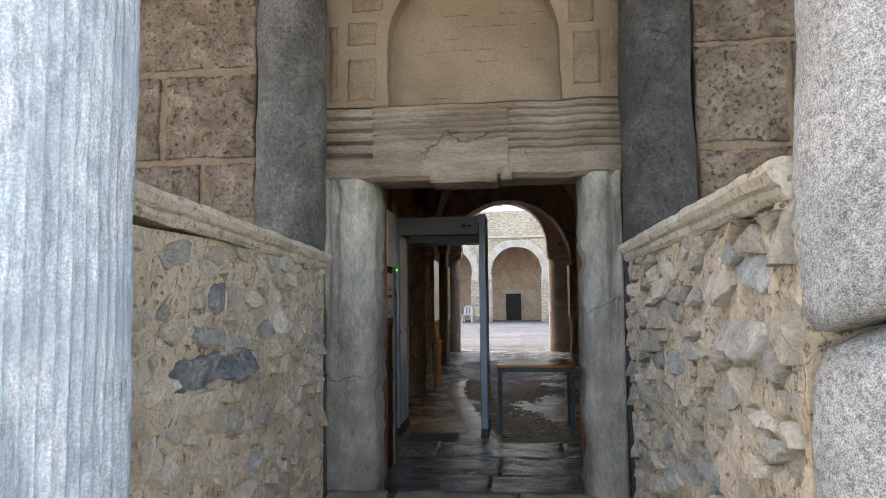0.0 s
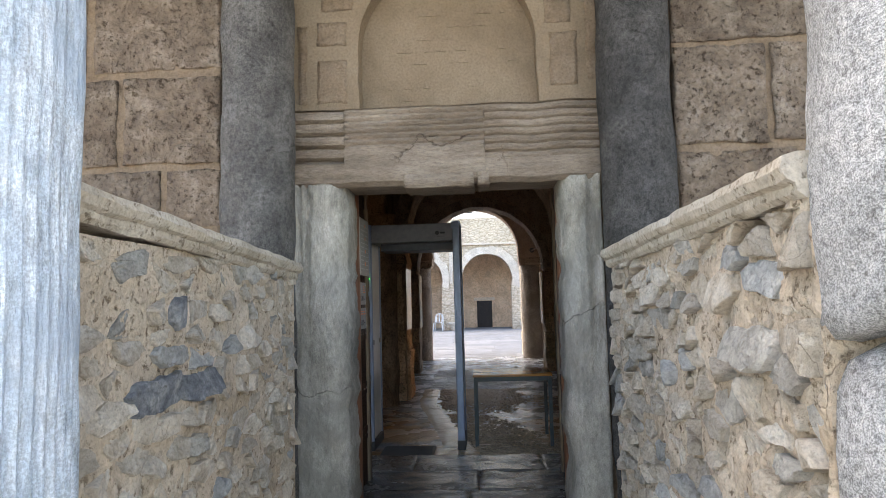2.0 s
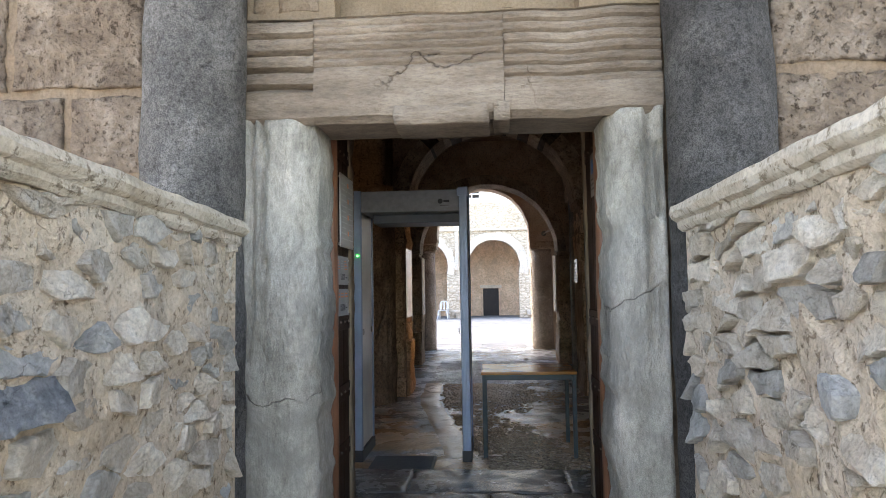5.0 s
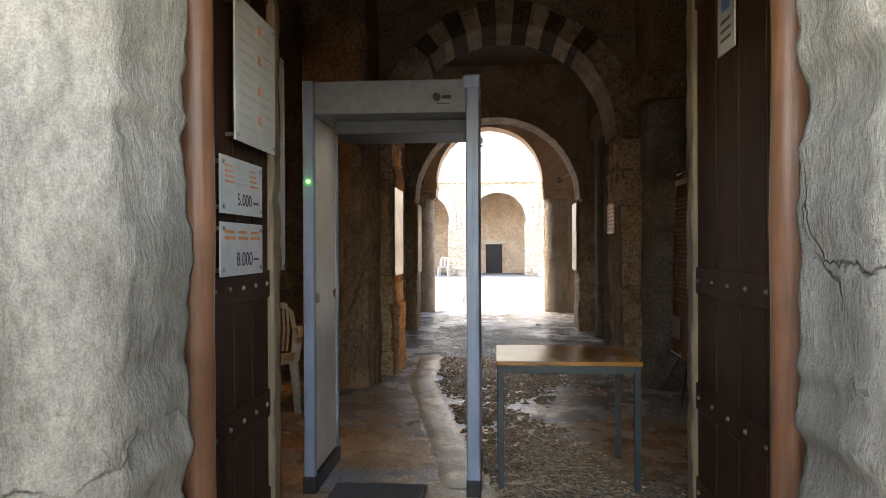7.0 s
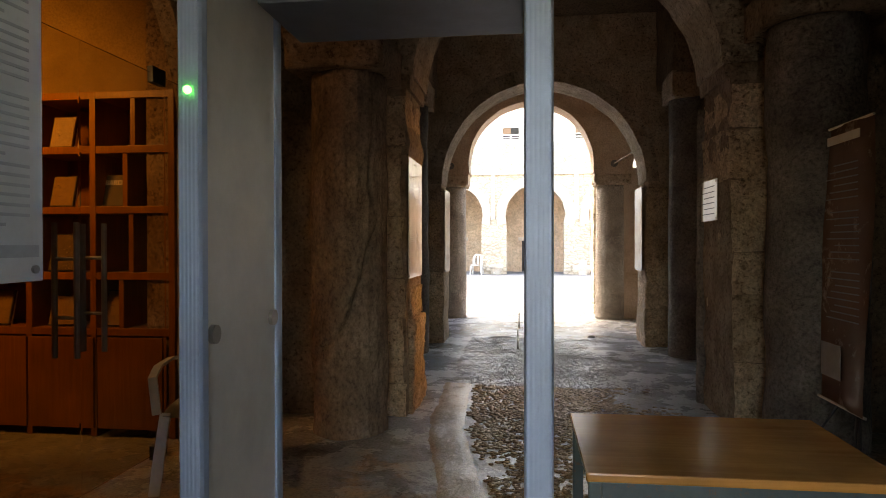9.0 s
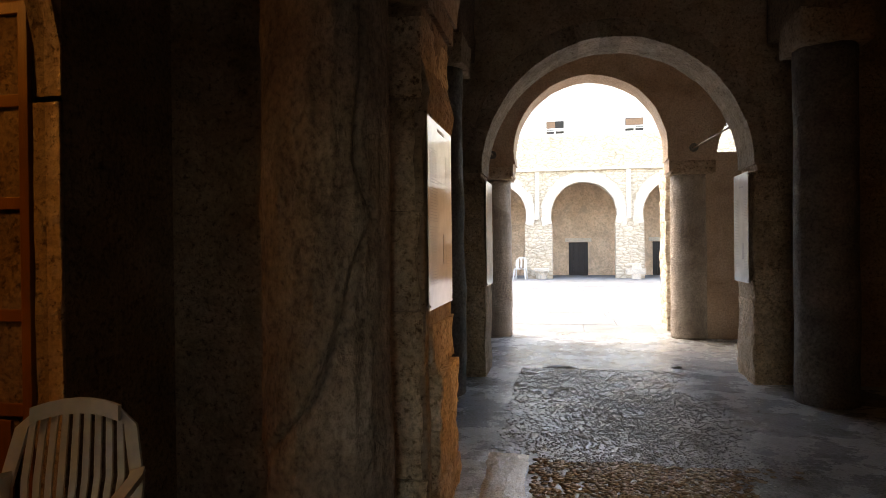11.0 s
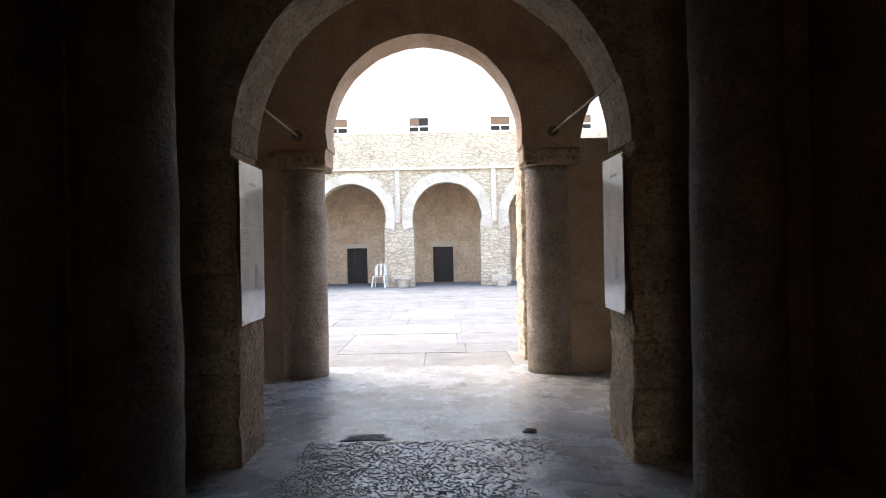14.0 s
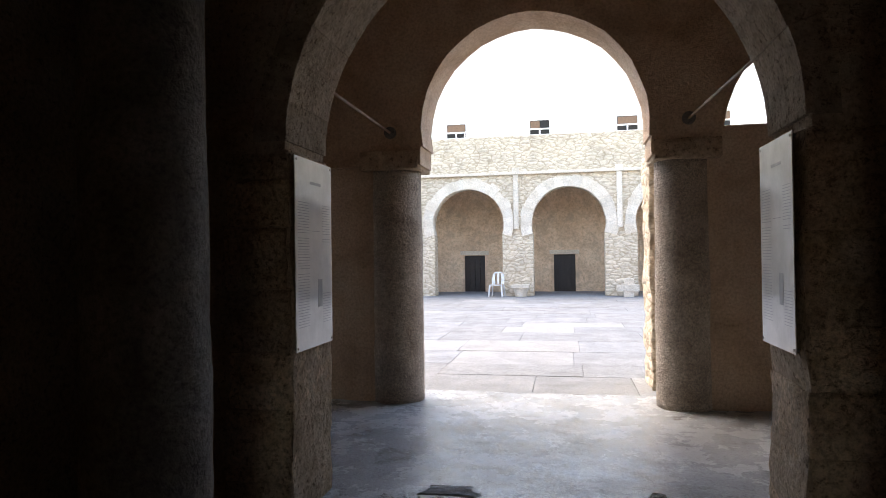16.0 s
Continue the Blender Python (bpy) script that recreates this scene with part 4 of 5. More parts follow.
M_brass = paint("dull_metal", (0.35, 0.33, 0.30), 0.35, 0.8)
M_nail = paint("dull_iron_nail", (0.16, 0.13, 0.11), 0.6, 0.2)
M_shelf = timber("cherry_shelf_wood", (0.20, 0.075, 0.022), (0.34, 0.14, 0.045), 0.35)
M_rod = timber("tie_rod_wood", (0.16, 0.09, 0.05), (0.28, 0.17, 0.10), 0.6, "y")


def emitter(name, colour, strength):
    m, nt, b = nodes_of(name)
    b.inputs["Emission Color"].default_value = (*colour, 1)
    b.inputs["Emission Strength"].default_value = strength
    b.inputs["Base Color"].default_value = (*colour, 1)
    return m


M_led = emitter("green_led", (0.02, 1.0, 0.12), 0.9)


def glass():
    m, nt, b = nodes_of("clear_glass")
    b.inputs["Transmission Weight"].default_value = 1
    b.inputs["Roughness"].default_value, b.inputs["IOR"].default_value = 0.0, 1.05
    return m


M_glass = glass()


def part_box(name, parent, material, x0, x1, y0, y1, z0, z1, bevel=0.004, label=""):
    return part(name, boxed(x0, x1, y0, y1, z0, z1, bevel=bevel), material, parent, label)


# ---------------------------------------------------------------- the gate passage: door leaves and notices
def door_leaf(name, x, y0, y1, side, label):
    """An open plank leaf, folded back along y, with nail heads on the face towards the passage."""
    d = thing(name, label, "door", (x, y0, F))
    d["kind"] = "structure"
    w = y1 - y0
    n = 4
    for k in range(n):
        part_box("plank", d, M_leaf, -0.025, 0.025, 0.08 + (w - 0.16) * k / n + 0.002, 0.08 + (w - 0.16) * (k + 1) / n - 0.002, 0.02, 2.62, 0.006)
    part("hinge_post", shaft([(0.05, 0.0), (0.052, 1.2), (0.05, 2.64)], 20, 0, 0, 0.004, 4, 3, 0.2), M_stile, d, "rounded red-brown hinge post", True).location = (side * 0.065, 0.035, 0)
    part("edge_strip", rough_box(-0.04, 0.045, w - 0.08, w, 0.01, 2.63, 0.02, 0.008, 9, int(w * 10)), M_pale, d, "scuffed pale edge strip", True)
    for z in (0.42, 0.78, 1.22, 2.3):
        part_box("batten", d, M_leaf, side * 0.026 - 0.006, side * 0.026 + 0.006, 0.08, w - 0.08, z - 0.05, z + 0.05, 0.004)
        for k in range(6):
            bm = bmesh.new()
            bmesh.ops.create_uvsphere(bm, u_segments=8, v_segments=5, radius=0.009, matrix=Matrix.Translation((side * 0.033, 0.12 + (w - 0.24) * k / 5, z)))
            part("nail_head", bm, M_nail, d)
    return d


door_leaf("door_west", -0.475, 5.62, 6.42, 1, "open dark plank door leaf carrying price notices")
door_leaf("door_east", 1.185, 5.62, 6.62, -1, "open dark plank door leaf with rows of nail heads")


def plate(name, label, x, y0, y1, z0, z1, side, category="notice", material=None, studs=True, off=0.035, tilt=0):
    """A stiff notice facing along x, held off its wall by four studs. Local y runs along it, z up."""
    p = thing(name, label, category, (x, y0, z0))
    w, h = y1 - y0, z1 - z0
    part_box("sheet", p, material or (M_acrylic if y0 < 7 else M_sheet), -0.003, 0.003, 0, w, 0, h, 0.0015)
    if studs:
        for y in (0.02, w - 0.02):
            for z in (0.02, h - 0.02):
                part("stud", tube(bmesh.new(), (-side * off, y, z), (side * 0.008, y, z), 0.007, 10), M_brass, p)
    return p


def bar(p, side, y0, y1, z0, z1, material=None):
    a, b = (0.0032, 0.0042) if side > 0 else (-0.0042, -0.0032)
    return part_box("print_bar", p, material or M_ink, a, b, y0, y1, z0, z1, 0)


def lettering(p, text, side, y, z, size, material):
    """Built-in type on a plate that faces along x; y is where the text begins as it is read."""
    cu = bpy.data.curves.new("lettering", "FONT")
    cu.body, cu.size, cu.extrude = text, size, 0.0004
    cu.materials.append(material)
    ob = new("lettering", cu)
    ob.parent = p
    ob.matrix_basis = pose(side * 0.0045, y, z, 90, 0, 90 if side > 0 else -90)
    return ob


p = plate("price_notice", "white acrylic price notice reading 8.000 with orange bands", -0.42, 5.84, 6.19, 1.325, 1.49, 1)
for k in range(3):
    bar(p, 1, 0.03 + 0.105 * k, 0.11 + 0.105 * k, 0.112, 0.122, M_orange)
    bar(p, 1, 0.03 + 0.105 * k, 0.10 + 0.105 * k, 0.132, 0.140, M_orange)
lettering(p, "8.000", 1, 0.115, 0.03, 0.062, M_ink)
bar(p, 1, 0.265, 0.31, 0.045, 0.052, M_ink)
bar(p, 1, 0.275, 0.30, 0.066, 0.074, M_grey_ink)
p = plate("price_notice", "white acrylic price notice reading 5.000 with orange bands", -0.42, 5.84, 6.19, 1.515, 1.69, 1)
for k in range(3):
    for j in range(4):
        bar(p, 1, 0.035 + 0.1 * k, 0.11 + 0.1 * k - 0.01 * j, 0.095 + 0.016 * j, 0.101 + 0.016 * j, M_orange if k != 1 else M_grey_ink)
lettering(p, "5.000", 1, 0.125, 0.03, 0.055, M_ink)
bar(p, 1, 0.265, 0.31, 0.04, 0.048, M_ink)
p = plate("notice_board", "white acrylic notice with dark and orange lines", -0.41, 5.93, 6.30, 1.745, 2.20, 1)
for k in range(11):
    bar(p, 1, 0.03, 0.19 - 0.02 * (k % 3), 0.05 + 0.034 * k, 0.057 + 0.034 * k, M_grey_ink)
    bar(p, 1, 0.225, 0.34 - 0.02 * (k % 2), 0.05 + 0.034 * k, 0.057 + 0.034 * k, M_grey_ink)
    if k % 3 == 1:
        bar(p, 1, 0.20, 0.225, 0.045 + 0.034 * k, 0.075 + 0.034 * k, M_orange)

p = plate("rules_panel", "tall white panel of closely printed rules", -0.565, 6.52, 6.89, 1.31, 2.26, 1)
for k in range(52):
    z = 0.09 + 0.0158 * k
    if k in (14, 30, 46):
        bar(p, 1, 0.06, 0.17, z - 0.004, z + 0.010, M_ink)
        continue
    bar(p, 1, 0.04, 0.185 - 0.05 * ((k * 7) % 5 == 0), z, z + 0.005, M_grey_ink)
    bar(p, 1, 0.20, 0.34 - 0.05 * ((k * 5) % 7 == 0), z, z + 0.005, M_grey_ink)
bar(p, 1, 0.01, 0.36, 0.04, 0.06, M_grey_ink)
p = plate("small_notice", "small white notice with a blue mark", 1.15, 6.12, 6.27, 2.05, 2.32, -1, studs=False)
bar(p, -1, 0.04, 0.11, 0.14, 0.23, M_blue)
for k in range(3):
    bar(p, -1, 0.03, 0.12, 0.04 + 0.03 * k, 0.05 + 0.03 * k)

# stone corners of the gate passage
for x0, x1, sd, nm in ((-0.95, -0.60, 4, "west"), (1.265, 1.6, 9, "east")):
    structure(f"wall_corner_{nm}", rough_box(x0, x1, 6.44, 6.82 if nm == "west" else 6.97, 0.0, 2.7, 0.05, 0.02, 4, sd), M_jamb, "rough pale stone corner of the gate passage", True)

# ---------------------------------------------------------------- metal detector
def ribbed_post(x0, x1, y0, y1, z0, z1):
    """An extruded profile with rounded corners and shallow ribs front and back."""
    bm = bmesh.new()
    w = x1 - x0
    n = 24
    front = [(x0 + w * k / n, y0 + (0.012 if k in (0, n) else 0.004 if k in (1, n - 1) else 0.0006 * (k % 4 < 2))) for k in range(n + 1)]
    line = front + [(x, y1 - (y - y0)) for x, y in front[::-1]]
    lo, hi = [bm.verts.new((x, y, z0)) for x, y in line], [bm.verts.new((x, y, z1)) for x, y in line]
    for k in range(len(line)):
        j = (k + 1) % len(line)
        bm.faces.new((lo[k], lo[j], hi[j], hi[k]))
    bm.faces.new(lo[::-1])
    bm.faces.new(hi)
    return bm


det = thing("metal_detector", "walk-through metal detector, blue-grey posts and brushed steel panels", "metal detector", (0, 7.48, F))
for nm, x0, x1 in (("west", -0.655, -0.59), ("east", 0.24, 0.312)):
    inner = x1 if nm == "west" else x0
    pn = part_box("side_panel", det, M_steel, x0 + 0.012, x1 - 0.012, 0.03, 0.54, 0.10, 2.2, 0.004, "brushed steel side panel")
    for y in (0.085, 0.50):
        bm = tube(bmesh.new(), (inner - 0.014, y, 1.066), (inner + 0.002 - 0.020 * (nm == "east"), y, 1.066), 0.026, 20)
        part("lock", bm, M_brass, pn, "round key lock")
    for y in (0.0, 0.53):
        bm = ribbed_post(x0, x1, y, y + 0.05, 0.0, 2.26)
        part("post", bm, M_alu, det, "ribbed blue-grey aluminium post")
    part_box("foot", det, M_dark, x0 - 0.004, x1 + 0.004, -0.004, 0.585, 0.0, 0.095, 0.006, "black kick plate")
part_box("crossbar", det, M_head, -0.59, 0.24, 0.004, 0.576, 2.075, 2.255, 0.006, "grey control head")
part_box("control_box", det, M_control, -0.52, 0.238, 0.20, 0.57, 2.0, 2.078, 0.006, "recessed dark control box")
part_box("corner_cap", det, M_alu, 0.225, 0.314, -0.004, 0.02, 2.20, 2.268, 0.006)
part_box("corner_cap", det, M_alu, 0.237, 0.316, -0.006, 0.585, 2.26, 2.276, 0.006)
bm = bmesh.new()
bmesh.ops.create_circle(bm, cap_ends=True, segments=24, radius=0.021, matrix=pose(0.085, 0.0025, 2.158, 90))
bmesh.ops.solidify(bm, geom=bm.faces[:], thickness=0.001)
part("emblem", bm, M_dark, det)
part_box("emblem_bar", det, M_dark, 0.112, 0.162, 0.001, 0.0045, 2.148, 2.168, 0)
part_box("emblem_bar", det, M_ink, 0.085, 0.155, 0.001, 0.0045, 2.12, 2.125, 0)
bm = bmesh.new()
bmesh.ops.create_uvsphere(bm, u_segments=12, v_segments=8, radius=0.011, matrix=Matrix.Translation((-0.622, -0.004, 1.71)))
part("indicator", bm, M_led, det, "glowing green light")
mat = thing("floor_mat", "thin grey rubber mat in the detector", "mat", (-0.25, 7.38, F + 0.002))
part_box("pad", mat, M_rubber, -0.24, 0.25, -0.22, 0.24, 0, 0.018, 0.008)
part_box("rim", mat, M_dark, -0.255, 0.265, -0.235, 0.255, -0.002, 0.010, 0.004)

# ---------------------------------------------------------------- table
table = thing("table", "wood-topped table on a scuffed blue-grey steel frame", "table", (0.80, 7.91, F))
part_box("tabletop", table, M_tabletop, -0.40, 0.40, -0.30, 0.31, 0.69, 0.715, 0.006, "glossy varnished brown top")
for x in (-0.375, 0.375):
    for y in (-0.275, 0.285):
        part_box("leg", table, M_legs, x - 0.017, x + 0.017, y - 0.017, y + 0.017, 0, 0.689, 0.004)
for y in (-0.275, 0.285):
    part_box("apron", table, M_legs, -0.358, 0.358, y - 0.012, y + 0.012, 0.645, 0.688, 0.003)
for x in (-0.375, 0.375):
    part_box("apron", table, M_legs, x - 0.012, x + 0.012, -0.258, 0.268, 0.645, 0.688, 0.003)


# ---------------------------------------------------------------- plastic chairs
def strip(path, width, thick, across):
    """A band along a path of points, of that width across and thickness."""
    bm = bmesh.new()
    across = Vector(across).normalized()
    rings = []
    for k, p in enumerate(path):
        a, b = Vector(path[max(0, k - 1)]), Vector(path[min(len(path) - 1, k + 1)])
        up = (b - a).normalized().cross(across)
        p = Vector(p)
        rings.append([bm.verts.new(p + across * (width / 2 * i) + up * (thick / 2 * j)) for i, j in ((-1, -1), (1, -1), (1, 1), (-1, 1))])
    for p, q in zip(rings, rings[1:]):
        for k in range(4):
            bm.faces.new((p[k], p[(k + 1) % 4], q[(k + 1) % 4], q[k]))
    bm.faces.new(rings[0][::-1])
    bm.faces.new(rings[-1])
    return bm


def plastic_chair(at, turn, arms, label, slats):
    e = thing("plastic_chair", label, "chair", at)
    e.rotation_euler = (0, 0, radians(turn))
    bm = bmesh.new()
    n = 8
    g = [[bm.verts.new((-0.21 + 0.42 * i / n, -0.22 + 0.42 * j / n, 0.43 - 0.018 * (1 - ((i / n - .5) * 2) ** 2) - (0.025 if j == 0 else 0))) for j in range(n + 1)] for i in range(n + 1)]
    for i in range(n):
        for j in range(n):
            bm.faces.new((g[i][j], g[i + 1][j], g[i + 1][j + 1], g[i][j + 1]))
    bmesh.ops.solidify(bm, geom=bm.faces[:], thickness=0.012)
    part("seat", bm, M_plastic, e, "", True)
    for sx in (-1, 1):
        part("leg", strip([(sx * 0.20, -0.20, 0.42), (sx * 0.225, -0.235, 0.2), (sx * 0.245, -0.26, 0)], 0.055, 0.018, (1, 0, 0)), M_plastic, e)
        part("leg", strip([(sx * 0.20, 0.20, 0.42), (sx * 0.215, 0.25, 0.2), (sx * 0.23, 0.29, 0)], 0.055, 0.018, (1, 0, 0)), M_plastic, e)
        part("back_post", strip([(sx * 0.195, 0.19, 0.42), (sx * 0.205, 0.235, 0.6), (sx * 0.17, 0.275, 0.78), (sx * 0.11, 0.285, 0.835)], 0.04, 0.018, (1, 0, 0)), M_plastic, e)
        if arms:
            part("armrest", strip([(sx * 0.205, 0.24, 0.64), (sx * 0.25, 0.1, 0.66), (sx * 0.265, -0.1, 0.65), (sx * 0.26, -0.22, 0.61), (sx * 0.235, -0.235, 0.42)], 0.045, 0.016, (1, 0, 0.2)), M_plastic, e)
    part("top_rail", strip([(x, 0.285 - 1.2 * x * x, 0.845 - 1.2 * x * x) for x in (-0.14, -0.09, -0.045, 0, 0.045, 0.09, 0.14)], 0.05, 0.018, (0, 0.1, 1)), M_plastic, e)
    for k in range(slats):
        x = -0.15 + 0.30 * k / (slats - 1)
        part("slat", strip([(x * 0.9, 0.20, 0.44), (x, 0.245, 0.62), (x * 0.9, 0.28, 0.835 - 0.8 * x * x)], 0.30 / slats * 0.62, 0.01, (1, 0, 0)), M_plastic, e)
    return e


plastic_chair((-1.50, 9.36, F), 15, True, "white plastic garden chair with a slatted back", 9)
plastic_chair((-1.81, 35.0 - 1.1, 0.05), -6, False, "white plastic chair standing in the courtyard", 3)

# ---------------------------------------------------------------- shop behind glass
for y0, y1 in ((7.22, 8.15), (9.73, 9.98)):
    g = thing("glass_panel", "fixed clear glass panel beside the shop doors", "glass panel", (-2.0, y0, F), "glass doors")
    part_box("pane", g, M_glass, -0.005, 0.005, 0, y1 - y0, 0.0, 2.35, 0).visible_shadow = False
for y0, y1 in ((8.165, 8.935), (8.945, 9.715)):
    d = thing("glass_door", "frameless glass shop door with long steel handles, shut", "door", (-2.0, y0, F), "glass doors")
    pane = part_box("pane", d, M_glass, -0.005, 0.005, 0, y1 - y0, 0.03, 2.35, 0)
    pane.visible_shadow = False
    hy = (y1 - y0) - 0.10 if y0 < 8.5 else 0.10
    for sx in (-1, 1):
        part("handle", tube(bmesh.new(), (sx * 0.06, hy, 0.75), (sx * 0.06, hy, 1.42), 0.014, 12), M_brass, d, "long round steel handle")
    for z in (0.95, 1.24):
        part("handle_bracket", tube(bmesh.new(), (-0.06, hy, z), (0.06, hy, z), 0.009, 10), M_brass, d)
    hb = 0.0 if y0 < 8.5 else (y1 - y0) - 0.14
    for z0, z1 in ((0.0, 0.085), (2.29, 2.39)):
        part_box("clamp", d, M_dark, -0.02, 0.02, hb, hb + 0.14, z0, z1, 0.004, "black hinge clamp")
shelf = thing("bookshelf", "warm cherry bookshelf with square compartments and base cupboards", "bookshelf", (-2.66, 10.2, F))
xs = [-1.45, -0.85, -0.42, 0.02, 0.55]
part_box("back", shelf, M_shelf, -1.5, 0.57, 0.17, 0.19, 0, 2.36, 0)
for z in (0.72, 1.10, 1.55, 1.96, 2.33):
    part_box("shelf_board", shelf, M_shelf, -1.5, 0.57, -0.2, 0.17, z - 0.03, z + 0.02, 0.004)
rr = random.Random(3)
for k, x in enumerate((-1.5, -1.0, -0.5, -0.02, 0.55)):
    part_box("upright", shelf, M_shelf, x - 0.022, x + 0.022, -0.205, 0.17, 0.0, 2.35, 0.004)
for zl, zh in ((0.74, 1.07), (1.12, 1.52), (1.57, 1.93), (1.98, 2.30)):
    x = rr.uniform(0.12, 0.36)
    part_box("divider", shelf, M_shelf, x - 0.018, x + 0.018, -0.19, 0.17, zl, zh, 0.003)
for k, x in enumerate((-1.48, -0.98, -0.48, 0.02)):
    part_box("cupboard_door", shelf, M_shelf, x, x + 0.47, -0.222, -0.206, 0.06, 0.68, 0.004)
covers = [paint(f"book_cover_{k}", c, 0.85, spec=0.1) for k, c in enumerate([(0.10, 0.08, 0.06), (0.03, 0.028, 0.028), (0.17, 0.13, 0.10), (0.09, 0.05, 0.04), (0.13, 0.12, 0.11)])]
prints = [paint(f"book_print_{k}", c, 0.85, 0, w, 30, 0.1) for k, (c, w) in enumerate([((0.34, 0.27, 0.2), (0.08, 0.06, 0.05)), ((0.12, 0.09, 0.07), (0.36, 0.30, 0.24)), ((0.24, 0.16, 0.10), (0.05, 0.04, 0.04))])]
titled = 0
for zb in (0.742, 1.122, 1.572, 1.982):
    for x in (-1.3, -0.82, -0.32, 0.08, 0.42):
        if rr.random() < 0.12:
            continue
        w, h = rr.uniform(0.17, 0.23), rr.uniform(0.2, 0.27)
        b = thing("book", "book with a printed cover shown face out", "book", (-2.65 + x, 10.08, F + zb + 0.002), "books on the shelf")
        cov = part_box("cover", b, rr.choice(covers), -w / 2, w / 2, -0.012, 0.012, 0, h, 0.002)
        if zb == 1.572 and x == 0.08 or titled == 0 and zb == 1.572 and x > 0:
            titled = 1
            cu = bpy.data.curves.new("lettering", "FONT")
            cu.body, cu.size, cu.extrude = "BARDO", 0.05, 0.0005
            cu.materials.append(M_frame)
            t = new("lettering", cu)
            t.parent = b
            t.matrix_basis = pose(-w / 2 + 0.015, -0.0135, h * 0.68, 90)
        else:
            part_box("picture", b, rr.choice(prints), -w / 2 + 0.006, w / 2 - 0.006, -0.0145, -0.0125, h * 0.03, h * 0.97, 0)
        part_box("pages", b, M_sheet, -w / 2 + 0.004, w / 2 - 0.004, 0.012, 0.03, 0.004, h - 0.004, 0)
        b.rotation_euler = (radians(-14), 0, 0)
lampfit = thing("ceiling_lamp", "small warm lamp under the shop vault", "lamp", (-3.3, 8.6, 3.0))
part("shade", shaft([(0.06, 0.25), (0.09, 0.1), (0.14, 0.02), (0.13, 0.02)], 24), M_brass, lampfit)
part("cord", tube(bmesh.new(), (0, 0, 0.25), (0, 0, 1.25), 0.006, 8), M_dark, lampfit)


# ---------------------------------------------------------------- panels on the piers
def info_panel(x, y0, y1, z0, z1, side, label):
    p = plate("information_panel", label, x, y0, y1, z0, z1, side, "panel", off=0.02)
    w, h = y1 - y0, z1 - z0
    L = (lambda a, b: (w * a, w * b)) if side > 0 else (lambda a, b: (w * (1 - b), w * (1 - a)))
    rnd = random.Random(int(x * 100) + int(y0 * 10))
    for k in range(46):
        z = h * 0.12 + h * 0.66 * k / 46
        if k in (20, 33):
            continue
        a, b = L(0.06, 0.36 - rnd.uniform(0, 0.03))
        bar(p, side, a, b, z, z + 0.0035, M_grey_ink)
        if k > 30 or k < 12:
            a, b = L(0.72, 0.94)
            bar(p, side, a, b, z, z + 0.0035, M_grey_ink)
    a, b = L(0.58, 0.70)
    bar(p, side, a, b, h * 0.21, h * 0.36, M_grey_ink)
    a, b = L(0.38, 0.68)
    bar(p, side, a, b, h * 0.87, h * 0.885, M_grey_ink)
    a, b = L(0.42, 0.66)
    bar(p, side, a, b, h * 0.62, h * 0.623, M_grey_ink)
    return p


info_panel(-0.635, 10.77, 11.40, 1.105, 2.125, 1, "white laminated information panel with fine print")
info_panel(-0.805, 14.435, 14.99, 0.995, 2.085, 1, "white laminated information panel with fine print")
info_panel(1.725, 14.455, 14.99, 1.02, 2.095, -1, "white laminated information panel with fine print")
p = plate("small_notice", "small white notice with lines of print", 1.675, 11.0, 11.46, 1.545, 1.86, -1)
for k in range(6):
    bar(p, -1, 0.06, 0.40 - 0.05 * (k % 2), 0.05 + 0.042 * k, 0.058 + 0.042 * k)

# ---------------------------------------------------------------- banner on a stand
ban = thing("banner_stand", "tall printed banner on a thin folding stand", "banner", (2.05, 9.86, F))
bm = bmesh.new()
n = 14
g = [[bm.verts.new((-0.02 + 0.06 * z + 0.015 * math.sin(z * 5 + y * 7), y + (0.04 * z), 0.38 + 1.62 * z)) for z in (k / n for k in range(n + 1))] for y in (-0.28, -0.14, 0.0, 0.14, 0.28)]
for p, q in zip(g, g[1:]):
    for k in range(n):
        bm.faces.new((p[k], q[k], q[k + 1], p[k + 1]))
bmesh.ops.solidify(bm, geom=bm.faces[:], thickness=0.003)
M_banner = paint("banner_print", (0.36, 0.23, 0.17), 0.25, 0, (0.66, 0.54, 0.45), 2.6, fine=0.0001)
part("fabric", bm, M_banner, ban, "brown printed sheet", True)
def on_banner(z):
    return -0.027 + 0.06 * z + 0.015 * math.sin(z * 5)


for k in range(24):
    z = 0.30 + 0.024 * k
    if k % 9 == 8:
        continue
    x = on_banner(z)
    part_box("print_bar", ban, M_grey_ink, x - 0.010, x - 0.007, -0.18 + 0.04 * z, 0.20 - 0.05 * (k % 3) + 0.04 * z, 0.38 + 1.62 * z, 0.387 + 1.62 * z, 0)
x = on_banner(0.14)
part_box("picture", ban, M_grey_ink, x - 0.012, x - 0.008, 0.0, 0.24, 0.52, 0.72, 0)
x = on_banner(0.95)
part_box("heading_bar", ban, M_sheet, x - 0.012, x - 0.008, -0.16, 0.22, 1.89, 1.94, 0)
part("hem", tube(bmesh.new(), (-0.022, -0.285, 0.38), (-0.022, 0.285, 0.38), 0.008, 8), M_frame, ban, "pale stiff hem")
part("hem", tube(bmesh.new(), (0.035, -0.245, 2.0), (0.035, 0.325, 2.0), 0.008, 8), M_frame, ban, "pale stiff hem")
